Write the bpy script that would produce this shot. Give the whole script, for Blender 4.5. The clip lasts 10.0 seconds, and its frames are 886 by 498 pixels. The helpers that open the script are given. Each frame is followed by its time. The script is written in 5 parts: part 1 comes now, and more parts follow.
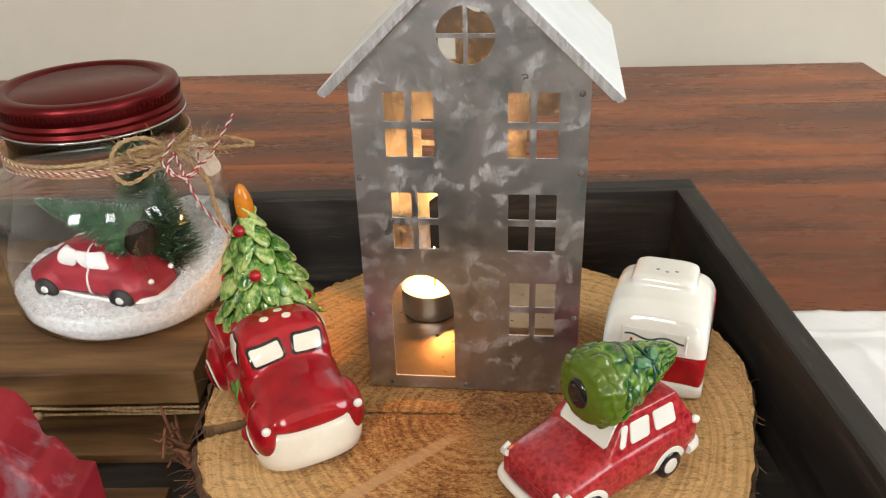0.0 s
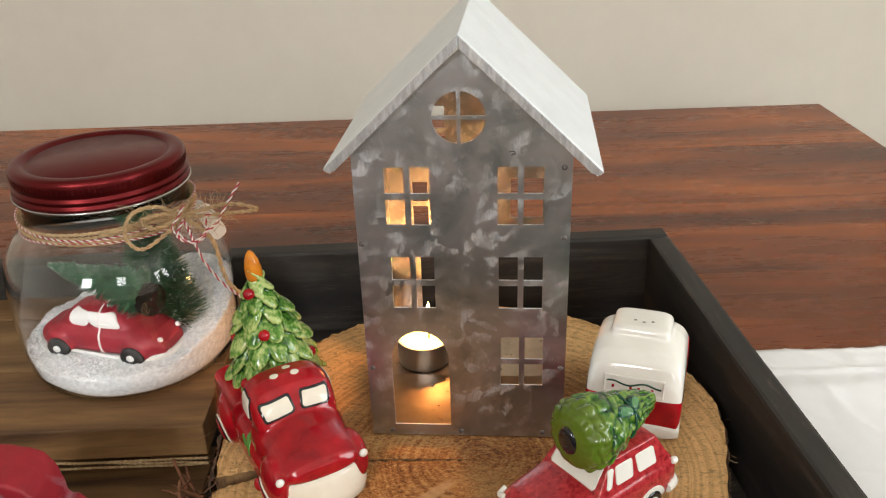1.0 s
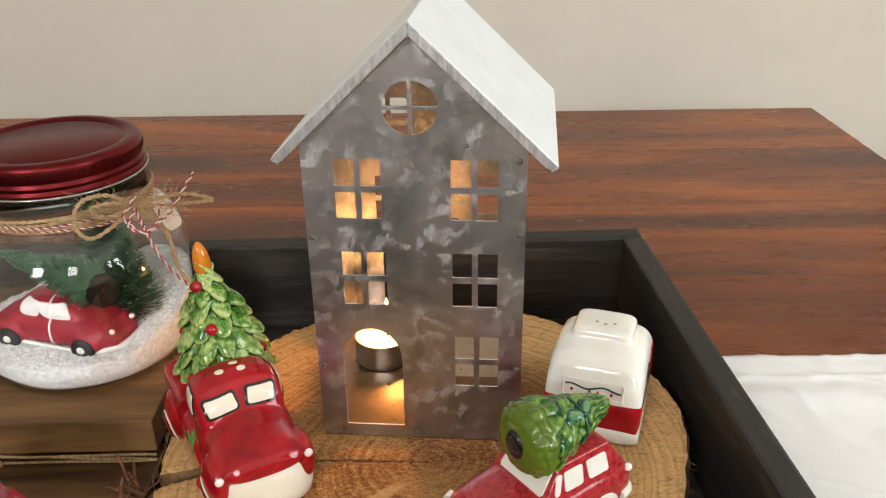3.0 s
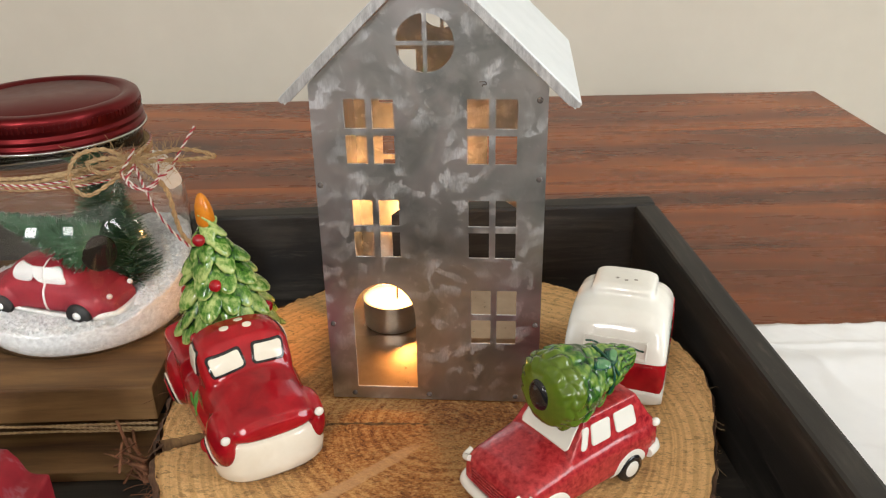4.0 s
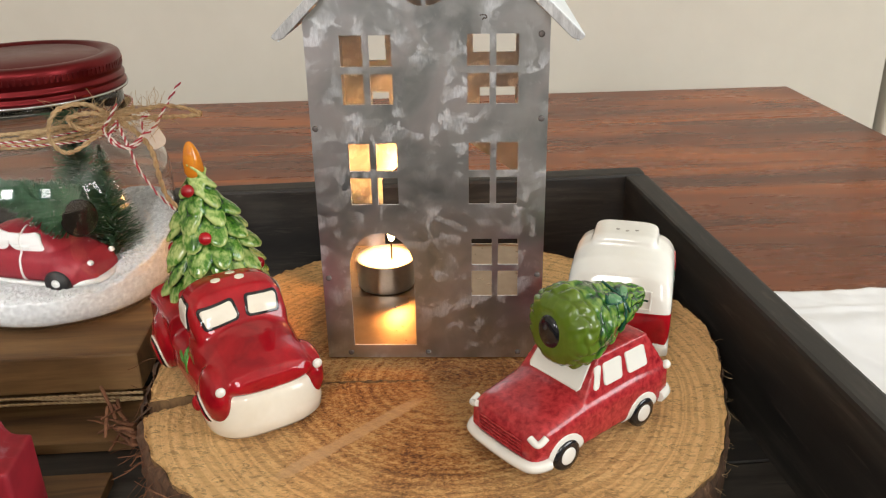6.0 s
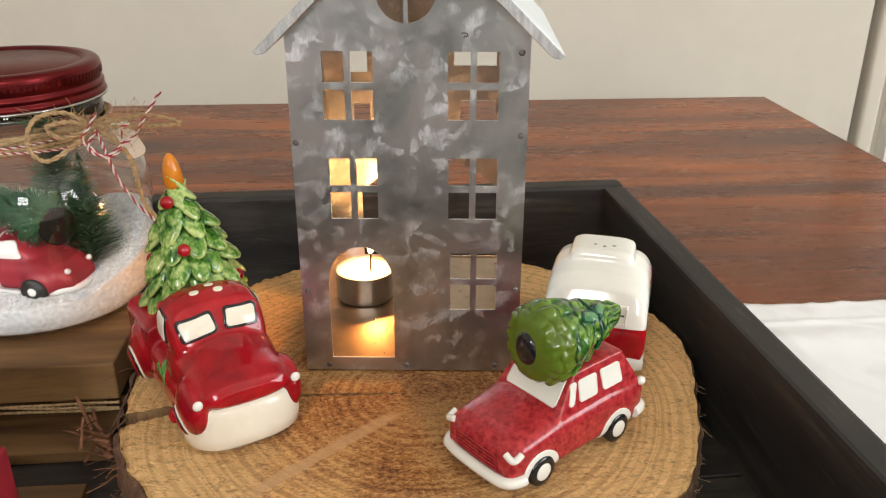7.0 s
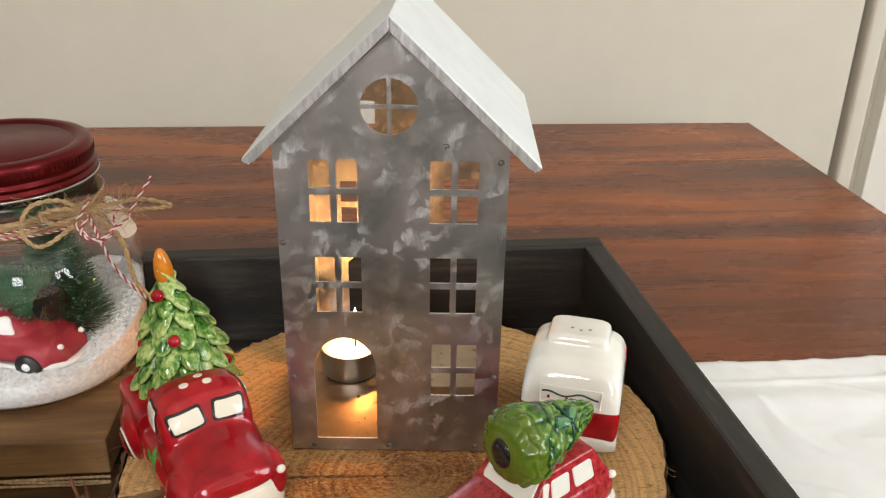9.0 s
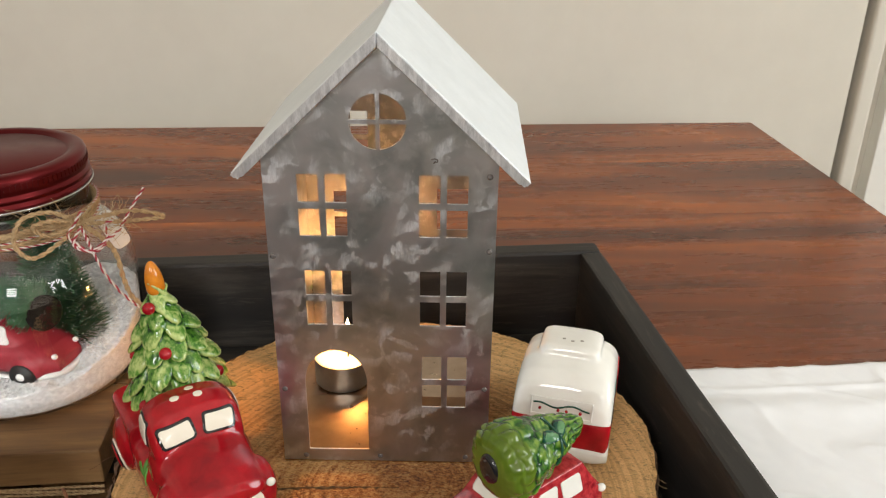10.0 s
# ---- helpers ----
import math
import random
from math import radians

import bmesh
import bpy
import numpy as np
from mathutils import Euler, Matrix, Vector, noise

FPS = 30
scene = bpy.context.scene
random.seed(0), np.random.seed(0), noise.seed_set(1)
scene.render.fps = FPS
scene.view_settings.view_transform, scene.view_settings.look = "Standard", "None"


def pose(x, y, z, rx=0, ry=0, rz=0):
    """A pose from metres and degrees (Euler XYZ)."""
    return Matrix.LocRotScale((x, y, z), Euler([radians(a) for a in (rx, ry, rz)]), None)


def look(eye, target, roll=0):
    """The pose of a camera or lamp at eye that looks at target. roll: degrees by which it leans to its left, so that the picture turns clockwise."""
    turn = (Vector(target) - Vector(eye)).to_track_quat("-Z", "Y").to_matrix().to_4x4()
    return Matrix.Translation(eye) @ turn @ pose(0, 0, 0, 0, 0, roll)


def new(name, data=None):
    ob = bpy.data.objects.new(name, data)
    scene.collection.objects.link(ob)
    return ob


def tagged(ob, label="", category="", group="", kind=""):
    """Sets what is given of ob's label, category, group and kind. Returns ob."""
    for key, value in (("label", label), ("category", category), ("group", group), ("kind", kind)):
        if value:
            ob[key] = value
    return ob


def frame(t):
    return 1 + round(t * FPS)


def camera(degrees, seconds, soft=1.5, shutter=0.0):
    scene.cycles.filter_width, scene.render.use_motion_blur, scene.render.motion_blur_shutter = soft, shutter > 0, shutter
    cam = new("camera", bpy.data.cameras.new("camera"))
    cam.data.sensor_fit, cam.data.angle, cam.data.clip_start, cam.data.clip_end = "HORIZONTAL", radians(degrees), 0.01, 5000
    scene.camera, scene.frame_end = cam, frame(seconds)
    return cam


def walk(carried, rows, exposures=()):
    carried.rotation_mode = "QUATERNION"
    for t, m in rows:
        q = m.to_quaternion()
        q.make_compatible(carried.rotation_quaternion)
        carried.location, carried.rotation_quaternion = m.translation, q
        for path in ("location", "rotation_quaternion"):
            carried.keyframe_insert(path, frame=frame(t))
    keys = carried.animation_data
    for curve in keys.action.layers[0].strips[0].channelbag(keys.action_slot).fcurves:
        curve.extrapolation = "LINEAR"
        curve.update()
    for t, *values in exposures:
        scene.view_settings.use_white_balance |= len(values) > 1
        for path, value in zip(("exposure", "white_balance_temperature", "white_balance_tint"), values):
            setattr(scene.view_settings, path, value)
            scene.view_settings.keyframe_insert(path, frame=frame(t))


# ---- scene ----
cam = camera(56.1, 10.0, soft=1.2)
PATH = [
    (0, (0.033, -0.456, 0.349), (-0.182, 1.302, -0.581), -1.8),
    (0.5, (0.022, -0.483, 0.38), (-0.15, 1.298, -0.513), -2.0),
    (1, (0.022, -0.488, 0.388), (-0.128, 1.307, -0.481), -1.9),
    (1.5, (0.032, -0.487, 0.397), (-0.114, 1.312, -0.465), -1.4),
    (2, (0.044, -0.479, 0.39), (-0.102, 1.317, -0.478), -1.0),
    (2.5, (0.055, -0.475, 0.388), (-0.1, 1.318, -0.484), -0.8),
    (4, (0.037, -0.466, 0.334), (-0.1, 1.337, -0.519), -1.0),
    (4.5, (0.03, -0.468, 0.31), (-0.071, 1.345, -0.528), -1.5),
    (5, (0.029, -0.47, 0.291), (-0.058, 1.352, -0.529), -1.8),
    (6.5, (0.014, -0.473, 0.283), (-0.026, 1.362, -0.511), -0.4),
    (7, (0.018, -0.472, 0.293), (0.004, 1.362, -0.505), 0.2),
    (7.5, (0.026, -0.47, 0.319), (0.03, 1.361, -0.486), 0.4),
    (8, (0.024, -0.468, 0.34), (0.034, 1.359, -0.474), 0.7),
    (8.5, (0.024, -0.465, 0.355), (0.028, 1.358, -0.467), 0.9),
    (9, (0.023, -0.462, 0.363), (0.032, 1.358, -0.467), 1.0),
    (9.5, (0.031, -0.461, 0.369), (0.033, 1.359, -0.462), 0.6),
    (10, (0.033, -0.457, 0.374), (0.027, 1.356, -0.469), 0.8),
]
EXPOSURES = [(0, 0.0), (0.5, -0.02), (1.0, -0.13), (1.5, -0.13), (2.5, -0.08), (4.5, -0.07), (7.5, -0.05), (9.0, -0.09), (9.5, -0.24), (10.0, -0.12)]
walk(cam, [(t, look(eye, target, roll)) for t, eye, target, roll in PATH], EXPOSURES)

# ---------------------------------------------------------------- light
from mathutils.bvhtree import BVHTree

world = bpy.data.worlds.new("sky")
scene.world = world
world.use_nodes = True
wn = world.node_tree.nodes
sky = wn.new("ShaderNodeTexSky")
sky.sky_type = "NISHITA"
sky.sun_disc = False
sky.sun_elevation, sky.sun_rotation = radians(35), radians(200)
wn["Background"].inputs["Strength"].default_value = 0.1
world.node_tree.links.new(sky.outputs[0], wn["Background"].inputs["Color"])


def window_light(name, eye, target, w, h, watts, colour=(1.0, 0.985, 0.965)):
    lamp = bpy.data.lights.new(name, "AREA")
    lamp.shape, lamp.size, lamp.size_y, lamp.energy, lamp.color = "RECTANGLE", w, h, watts, colour
    ob = new(name, lamp)
    ob.matrix_world = look(eye, target)
    return ob


WINDOW_RIGHT, WINDOW_BACK = 85.0, 14.0
window_light("daylight_side", (3.22, -1.0, 1.0), (0.0, -0.3, 0.6), 2.0, 1.4, WINDOW_RIGHT, (0.95, 0.99, 1.0))
window_light("daylight_rear", (-0.75, -2.27, 1.2), (-0.75, 0.0, 1.1), 0.42, 0.75, WINDOW_BACK * 2.0)
window_light("daylight_rear", (0.75, -2.27, 1.2), (0.75, 0.0, 1.1), 0.42, 0.75, WINDOW_BACK)
candle = bpy.data.lights.new("candle_glow", "POINT")
candle.energy, candle.color, candle.shadow_soft_size = 0.42, (1.0, 0.42, 0.11), 0.007
new("candle_glow", candle).location = (-0.038, 0.068, 0.068)


# ---------------------------------------------------------------- materials
def ramp(nt, src, stops):
    r = nt.nodes.new("ShaderNodeValToRGB")
    while len(r.color_ramp.elements) < len(stops):
        r.color_ramp.elements.new(0.5)
    for e, (p, c) in zip(r.color_ramp.elements, stops):
        e.position = p
        e.color = (*c, 1) if len(c) == 3 else c
    nt.links.new(src, r.inputs[0])
    return r.outputs[0]


def tex_noise(nt, co, scale, detail=4, rough=0.55, distort=0.0):
    n = nt.nodes.new("ShaderNodeTexNoise")
    n.inputs["Scale"].default_value, n.inputs["Detail"].default_value = scale, detail
    n.inputs["Roughness"].default_value, n.inputs["Distortion"].default_value = rough, distort
    nt.links.new(co, n.inputs["Vector"])
    return n.outputs[0]


def coords(nt, scale=(1, 1, 1), rot=(0, 0, 0), loc=(0, 0, 0)):
    c = nt.nodes.new("ShaderNodeTexCoord")
    m = nt.nodes.new("ShaderNodeMapping")
    m.inputs["Scale"].default_value, m.inputs["Rotation"].default_value, m.inputs["Location"].default_value = scale, rot, loc
    nt.links.new(c.outputs["Object"], m.inputs["Vector"])
    return m.outputs[0]


def mixc(nt, fac, a, b, kind="MIX"):
    m = nt.nodes.new("ShaderNodeMix")
    m.data_type, m.blend_type = "RGBA", kind
    for sock, v in ((m.inputs[0], fac), (m.inputs[6], a), (m.inputs[7], b)):
        if isinstance(v, (int, float)):
            sock.default_value = v
        elif isinstance(v, tuple):
            sock.default_value = (*v, 1)
        else:
            nt.links.new(v, sock)
    return m.outputs[2]


def calc(nt, op, a, b=0.0, c=0.0):
    m = nt.nodes.new("ShaderNodeMath")
    m.operation = op
    for sock, v in zip(m.inputs, (a, b, c)):
        if isinstance(v, (int, float)):
            sock.default_value = v
        else:
            nt.links.new(v, sock)
    return m.outputs[0]


def bump(nt, bsdf, height, strength, dist=0.001):
    b = nt.nodes.new("ShaderNodeBump")
    b.inputs["Strength"].default_value, b.inputs["Distance"].default_value = strength, dist
    nt.links.new(height, b.inputs["Height"])
    nt.links.new(b.outputs[0], bsdf.inputs["Normal"])


def base_mat(name, rough=0.5, metal=0.0, coat=0.0):
    m = bpy.data.materials.new(name)
    m.use_nodes = True
    p = m.node_tree.nodes["Principled BSDF"]
    p.inputs["Roughness"].default_value, p.inputs["Metallic"].default_value = rough, metal
    p.inputs["Coat Weight"].default_value = coat
    p.inputs["Coat Roughness"].default_value = 0.04
    return m, m.node_tree, p


def simple(name, a, b, scale, rough=0.5, metal=0.0, coat=0.0, bumps=0.0, dist=0.001, stretch=(1, 1, 1), spread=(0.35, 0.65)):
    """Two colours blended by noise at two scales, with relief from the same noise."""
    m, nt, p = base_mat(name, rough, metal, coat)
    co = coords(nt, stretch)
    n1, n2 = tex_noise(nt, co, scale, 5), tex_noise(nt, co, scale * 7, 4)
    n = calc(nt, "ADD", calc(nt, "MULTIPLY", n1, 0.65), calc(nt, "MULTIPLY", n2, 0.35))
    nt.links.new(ramp(nt, n, [(spread[0], a), (spread[1], b)]), p.inputs["Base Color"])
    rr = calc(nt, "ADD", calc(nt, "MULTIPLY", n2, 0.16), rough - 0.08)
    nt.links.new(rr, p.inputs["Roughness"])
    if bumps:
        bump(nt, p, n, bumps, dist)
    return m


def glaze(name, a, b, scale=60.0, rough=0.07):
    """Brushed ceramic glaze: pools of darker and lighter colour under a clear coat."""
    m, nt, p = base_mat(name, rough, 0.0, 0.0)
    co = coords(nt)
    n = tex_noise(nt, co, scale, 4, 0.6, 0.4)
    nt.links.new(ramp(nt, n, [(0.3, a), (0.7, b)]), p.inputs["Base Color"])
    bump(nt, p, tex_noise(nt, co, 90, 3), 0.2, 0.001)
    return m


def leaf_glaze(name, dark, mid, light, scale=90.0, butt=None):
    """Green glaze, pale on raised edges, with shade painted dark into the hollows."""
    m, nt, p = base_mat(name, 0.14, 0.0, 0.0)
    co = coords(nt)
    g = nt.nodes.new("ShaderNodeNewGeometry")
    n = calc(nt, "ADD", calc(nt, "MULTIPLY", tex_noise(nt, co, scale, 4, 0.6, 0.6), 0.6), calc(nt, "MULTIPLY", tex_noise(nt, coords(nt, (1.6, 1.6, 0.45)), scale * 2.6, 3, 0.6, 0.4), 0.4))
    # curvature darkens the colour in hollows, where shade would fall
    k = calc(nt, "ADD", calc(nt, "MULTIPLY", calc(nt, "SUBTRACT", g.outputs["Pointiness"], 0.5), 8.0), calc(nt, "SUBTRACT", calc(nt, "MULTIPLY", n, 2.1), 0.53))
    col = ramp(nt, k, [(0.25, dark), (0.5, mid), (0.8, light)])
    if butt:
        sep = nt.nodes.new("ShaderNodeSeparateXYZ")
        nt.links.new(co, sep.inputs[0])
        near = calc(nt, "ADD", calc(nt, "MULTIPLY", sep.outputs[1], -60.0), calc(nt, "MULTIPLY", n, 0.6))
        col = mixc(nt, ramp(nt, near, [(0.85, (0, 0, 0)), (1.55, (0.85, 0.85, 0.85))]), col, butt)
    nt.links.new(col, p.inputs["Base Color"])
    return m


def wood(name, a, b, c, grain=(6, 60, 60), rough=0.45, coat=0.0, bumps=0.25, spec=0.5, dist=0.0008, fleck=None, fine=0.35):
    """Long-grained timber; the grain runs along local x."""
    m, nt, p = base_mat(name, rough, 0.0, coat)
    p.inputs["Specular IOR Level"].default_value = spec
    info = nt.nodes.new("ShaderNodeObjectInfo")
    co0 = coords(nt, grain)
    add = nt.nodes.new("ShaderNodeVectorMath")
    nt.links.new(co0, add.inputs[0])
    comb = nt.nodes.new("ShaderNodeCombineXYZ")
    shift = calc(nt, "MULTIPLY", info.outputs["Random"], 37.0)
    nt.links.new(shift, comb.inputs[0])
    nt.links.new(shift, comb.inputs[2])
    nt.links.new(comb.outputs[0], add.inputs[1])
    co = add.outputs[0]
    n1 = tex_noise(nt, co, 0.5, 6, 0.6, 1.2)
    n2 = tex_noise(nt, co, 2.2, 6, 0.7, 0.3)
    k = calc(nt, "ADD", calc(nt, "MULTIPLY", n1, 1 - fine), calc(nt, "MULTIPLY", n2, fine))
    col = ramp(nt, k, [(0.34, a), (0.5, b), (0.66, c)])
    tone = ramp(nt, info.outputs["Random"], [(0.0, (0.82, 0.82, 0.82)), (1.0, (1.12, 1.1, 1.08))])
    col = mixc(nt, 1.0, col, tone, "MULTIPLY")
    if fleck:
        n3 = tex_noise(nt, co, fleck[0], 4, 0.6, 0.6)
        col = mixc(nt, ramp(nt, n3, [(fleck[1], (0, 0, 0)), (fleck[1] + 0.09, (fleck[2],) * 3)]), col, fleck[3])
    nt.links.new(col, p.inputs["Base Color"])
    nt.links.new(calc(nt, "ADD", calc(nt, "MULTIPLY", n2, 0.2), rough - 0.1), p.inputs["Roughness"])
    bump(nt, p, k, bumps, dist)
    return m


def galvanised(name):
    m, nt, p = base_mat(name, 0.35, 1.0)
    co = coords(nt)
    big = tex_noise(nt, co, 22, 3, 0.5, 0.8)
    sm = tex_noise(nt, co, 55, 3, 0.5, 0.6)
    moved = tex_noise(nt, coords(nt, loc=(0.006, 0, -0.007)), 55, 3, 0.5, 0.6)
    other = tex_noise(nt, coords(nt, loc=(0.5, 0.2, 0.3)), 70, 3, 0.5, 0.5)
    shifted = tex_noise(nt, coords(nt, loc=(0.494, 0.2, 0.307)), 70, 3, 0.5, 0.5)
    sparse = tex_noise(nt, coords(nt, loc=(0.9, 0, 0.1)), 30, 2, 0.5, 0.3)
    streak = tex_noise(nt, coords(nt, (3.5, 1, 1), (0, 0.3, 0)), 210, 4, 0.65, 0.4)
    col = ramp(nt, big, [(0.34, (0.34, 0.372, 0.41)), (0.5, (0.45, 0.468, 0.508)), (0.66, (0.55, 0.525, 0.562))])

    def crescent(n, n_moved):
        """Pale spangle with a crisp rim that fades inwards: a patch less its shifted self."""
        rim_side = ramp(nt, n, [(0.53, (0, 0, 0)), (0.555, (1, 1, 1))])
        away = ramp(nt, n_moved, [(0.44, (1, 1, 1)), (0.58, (0, 0, 0))])
        return calc(nt, "MULTIPLY", rim_side, away)

    worn = ramp(nt, streak, [(0.36, (0.3, 0.3, 0.3)), (0.60, (1, 1, 1))])
    smudge = calc(nt, "MULTIPLY", calc(nt, "MAXIMUM", crescent(sm, moved), crescent(other, shifted)), calc(nt, "MULTIPLY", worn, ramp(nt, sparse, [(0.40, (0.15, 0.15, 0.15)), (0.58, (1, 1, 1))])))
    halo = ramp(nt, sm, [(0.42, (0, 0, 0)), (0.62, (1, 1, 1))])
    col = mixc(nt, calc(nt, "MULTIPLY", halo, 0.4), col, (0.57, 0.60, 0.64))
    col = mixc(nt, calc(nt, "MULTIPLY", smudge, 0.58), col, (0.84, 0.86, 0.89))
    nt.links.new(col, p.inputs["Base Color"])
    nt.links.new(calc(nt, "ADD", calc(nt, "MULTIPLY", smudge, 0.22), calc(nt, "ADD", 0.22, calc(nt, "MULTIPLY", big, 0.2))), p.inputs["Roughness"])
    bump(nt, p, calc(nt, "ADD", calc(nt, "MULTIPLY", sm, 0.4), calc(nt, "MULTIPLY", big, 2.0)), 0.14, 0.002)
    return m


def end_grain(name, pith):
    """Sawn end of a log: rings about the pith, checks, saw fuzz and one pale band."""
    m, nt, p = base_mat(name, 0.8)
    c = nt.nodes.new("ShaderNodeTexCoord")
    off = nt.nodes.new("ShaderNodeVectorMath")
    off.operation = "SUBTRACT"
    nt.links.new(c.outputs["Object"], off.inputs[0])
    off.inputs[1].default_value = pith
    flat = nt.nodes.new("ShaderNodeVectorMath")
    flat.operation = "MULTIPLY"
    nt.links.new(off.outputs[0], flat.inputs[0])
    flat.inputs[1].default_value = (1, 1, 0)
    ln = nt.nodes.new("ShaderNodeVectorMath")
    ln.operation = "LENGTH"
    nt.links.new(flat.outputs[0], ln.inputs[0])
    rad = ln.outputs["Value"]
    wob = tex_noise(nt, flat.outputs[0], 9, 3, 0.5)
    d = calc(nt, "ADD", rad, calc(nt, "MULTIPLY", wob, 0.014))
    w = nt.nodes.new("ShaderNodeTexNoise")
    w.noise_dimensions = "1D"
    w.inputs["Scale"].default_value, w.inputs["Detail"].default_value = 260, 2
    nt.links.new(d, w.inputs["W"])
    fine = tex_noise(nt, coords(nt, (1, 1.5, 1)), 430, 6, 0.78, 0.5)
    chip = tex_noise(nt, coords(nt, (0.55, 1.3, 1), (0, 0, 0.2)), 330, 3, 0.6, 1.0)
    saw = tex_noise(nt, coords(nt, (190, 520, 1), (0, 0, 0.25)), 1.0, 4, 0.75, 0.8)
    patch = tex_noise(nt, flat.outputs[0], 14, 4, 0.6)
    k = calc(nt, "ADD", calc(nt, "ADD", calc(nt, "MULTIPLY", fine, 0.62), calc(nt, "MULTIPLY", w.outputs[0], 0.16)), calc(nt, "ADD", calc(nt, "MULTIPLY", patch, 0.36), calc(nt, "MULTIPLY", saw, 0.24)))
    col = ramp(nt, k, [(0.575, (0.15, 0.048, 0.009)), (0.665, (0.50, 0.208, 0.050)), (0.755, (0.76, 0.46, 0.18))])
    # darker heartwood; the outer stops also paint light onto the rim
    heart_lit_rim = ramp(nt, rad, [(0.0, (0.58, 0.49, 0.40)), (0.06, (0.86, 0.81, 0.75)), (0.12, (1.05, 1.05, 1.02)), (0.18, (1.35, 1.33, 1.28))])
    col = mixc(nt, 1.0, col, heart_lit_rim, "MULTIPLY")
    col = mixc(nt, calc(nt, "MULTIPLY", ramp(nt, fine, [(0.5, (0, 0, 0)), (0.75, (1, 1, 1))]), 0.3), col, (0.74, 0.46, 0.19))
    # pale sapwood, its colour raised so the rim looks lit
    sap_lit_rim = calc(nt, "ADD", rad, calc(nt, "MULTIPLY", calc(nt, "SUBTRACT", patch, 0.5), 0.07))
    col = mixc(nt, ramp(nt, sap_lit_rim, [(0.085, (0, 0, 0)), (0.155, (0.9, 0.9, 0.9))]), col, (0.95, 0.60, 0.26))
    rings = ramp(nt, w.outputs[0], [(0.40, (0.66, 0.56, 0.44)), (0.56, (1, 1, 1))])
    col = mixc(nt, ramp(nt, rad, [(0.03, (0.10, 0.10, 0.10)), (0.12, (0.44, 0.44, 0.44))]), col, rings, "MULTIPLY")
    pits = ramp(nt, chip, [(0.36, (0.30, 0.24, 0.18)), (0.45, (1, 1, 1))])
    col = mixc(nt, 0.55, col, pits, "MULTIPLY")
    # pale band across the sawn face
    rot = nt.nodes.new("ShaderNodeMapping")
    rot.vector_type = "TEXTURE"
    rot.inputs["Location"].default_value = (-0.049, -0.084, 0)
    rot.inputs["Rotation"].default_value = (0, 0, math.atan2(0.074, 0.072))
    rot.inputs["Scale"].default_value = (0.055, 0.0050, 1)
    nt.links.new(c.outputs["Object"], rot.inputs["Vector"])
    sep = nt.nodes.new("ShaderNodeSeparateXYZ")
    nt.links.new(rot.outputs[0], sep.inputs[0])
    bx = calc(nt, "POWER", calc(nt, "ABSOLUTE", sep.outputs[0]), 6)
    by = calc(nt, "POWER", calc(nt, "ABSOLUTE", sep.outputs[1]), 3)
    band = calc(nt, "SUBTRACT", 1.0, calc(nt, "ADD", bx, by))
    band = calc(nt, "ADD", band, calc(nt, "MULTIPLY", calc(nt, "SUBTRACT", tex_noise(nt, rot.outputs[0], 3, 4), 0.5), 0.8))
    band = ramp(nt, band, [(0.1, (0, 0, 0)), (0.7, (1, 1, 1))])
    col = mixc(nt, calc(nt, "MULTIPLY", band, 0.72), col, (0.66, 0.40, 0.20))
    nt.links.new(col, p.inputs["Base Color"])
    bump(nt, p, calc(nt, "ADD", calc(nt, "MULTIPLY", k, 0.7), calc(nt, "ADD", calc(nt, "MULTIPLY", fine, 0.4), calc(nt, "MULTIPLY", chip, 0.45))), 1.0, 0.0026)
    return m


RED = glaze("red_glaze", (0.21, 0.003, 0.008), (0.44, 0.009, 0.016), 50)
RED_MOTTLED = glaze("mottled_red_glaze", (0.21, 0.008, 0.014), (0.51, 0.043, 0.046), 300, 0.2)
CREAM = glaze("cream_glaze", (0.70, 0.62, 0.50), (0.80, 0.74, 0.63), 30)
WHITE_GLAZE = glaze("white_glaze", (0.72, 0.69, 0.62), (0.80, 0.78, 0.72), 20)
SPRIG_GREEN = glaze("sprig_green_glaze", (0.05, 0.20, 0.03), (0.12, 0.34, 0.06), 60)
BLACK_GLAZE = glaze("black_glaze", (0.006, 0.006, 0.008), (0.02, 0.02, 0.022), 30)
GREEN_DARK = glaze("dark_green_glaze", (0.006, 0.042, 0.026), (0.015, 0.085, 0.050), 80)
ORANGE = glaze("orange_glaze", (0.50, 0.13, 0.008), (0.68, 0.25, 0.02), 50)
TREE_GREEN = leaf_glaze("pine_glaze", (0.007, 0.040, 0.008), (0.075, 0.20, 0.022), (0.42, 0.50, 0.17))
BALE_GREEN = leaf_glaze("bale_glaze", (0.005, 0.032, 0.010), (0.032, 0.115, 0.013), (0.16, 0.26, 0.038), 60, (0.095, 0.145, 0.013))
GALV = galvanised("galvanised_steel")
LIP = simple("brushed_zinc_edge", (0.42, 0.43, 0.45), (0.74, 0.75, 0.77), 90, 0.45, 0.85, bumps=0.4, stretch=(4, 1, 1))
WELD = simple("weld_stain", (0.10, 0.085, 0.08), (0.20, 0.175, 0.165), 300, 0.6, 0.4)
STEEL = simple("bright_steel", (0.45, 0.45, 0.46), (0.6, 0.6, 0.6), 30, 0.25, 1.0, bumps=0.1)
FLOOR_STEEL = simple("polished_steel", (0.31, 0.235, 0.175), (0.42, 0.33, 0.25), 20, 0.30, 1.0)
ROOF_WHITE = simple("white_roof_paint", (0.67, 0.70, 0.715), (0.74, 0.77, 0.785), 40, 0.5, bumps=0.1)
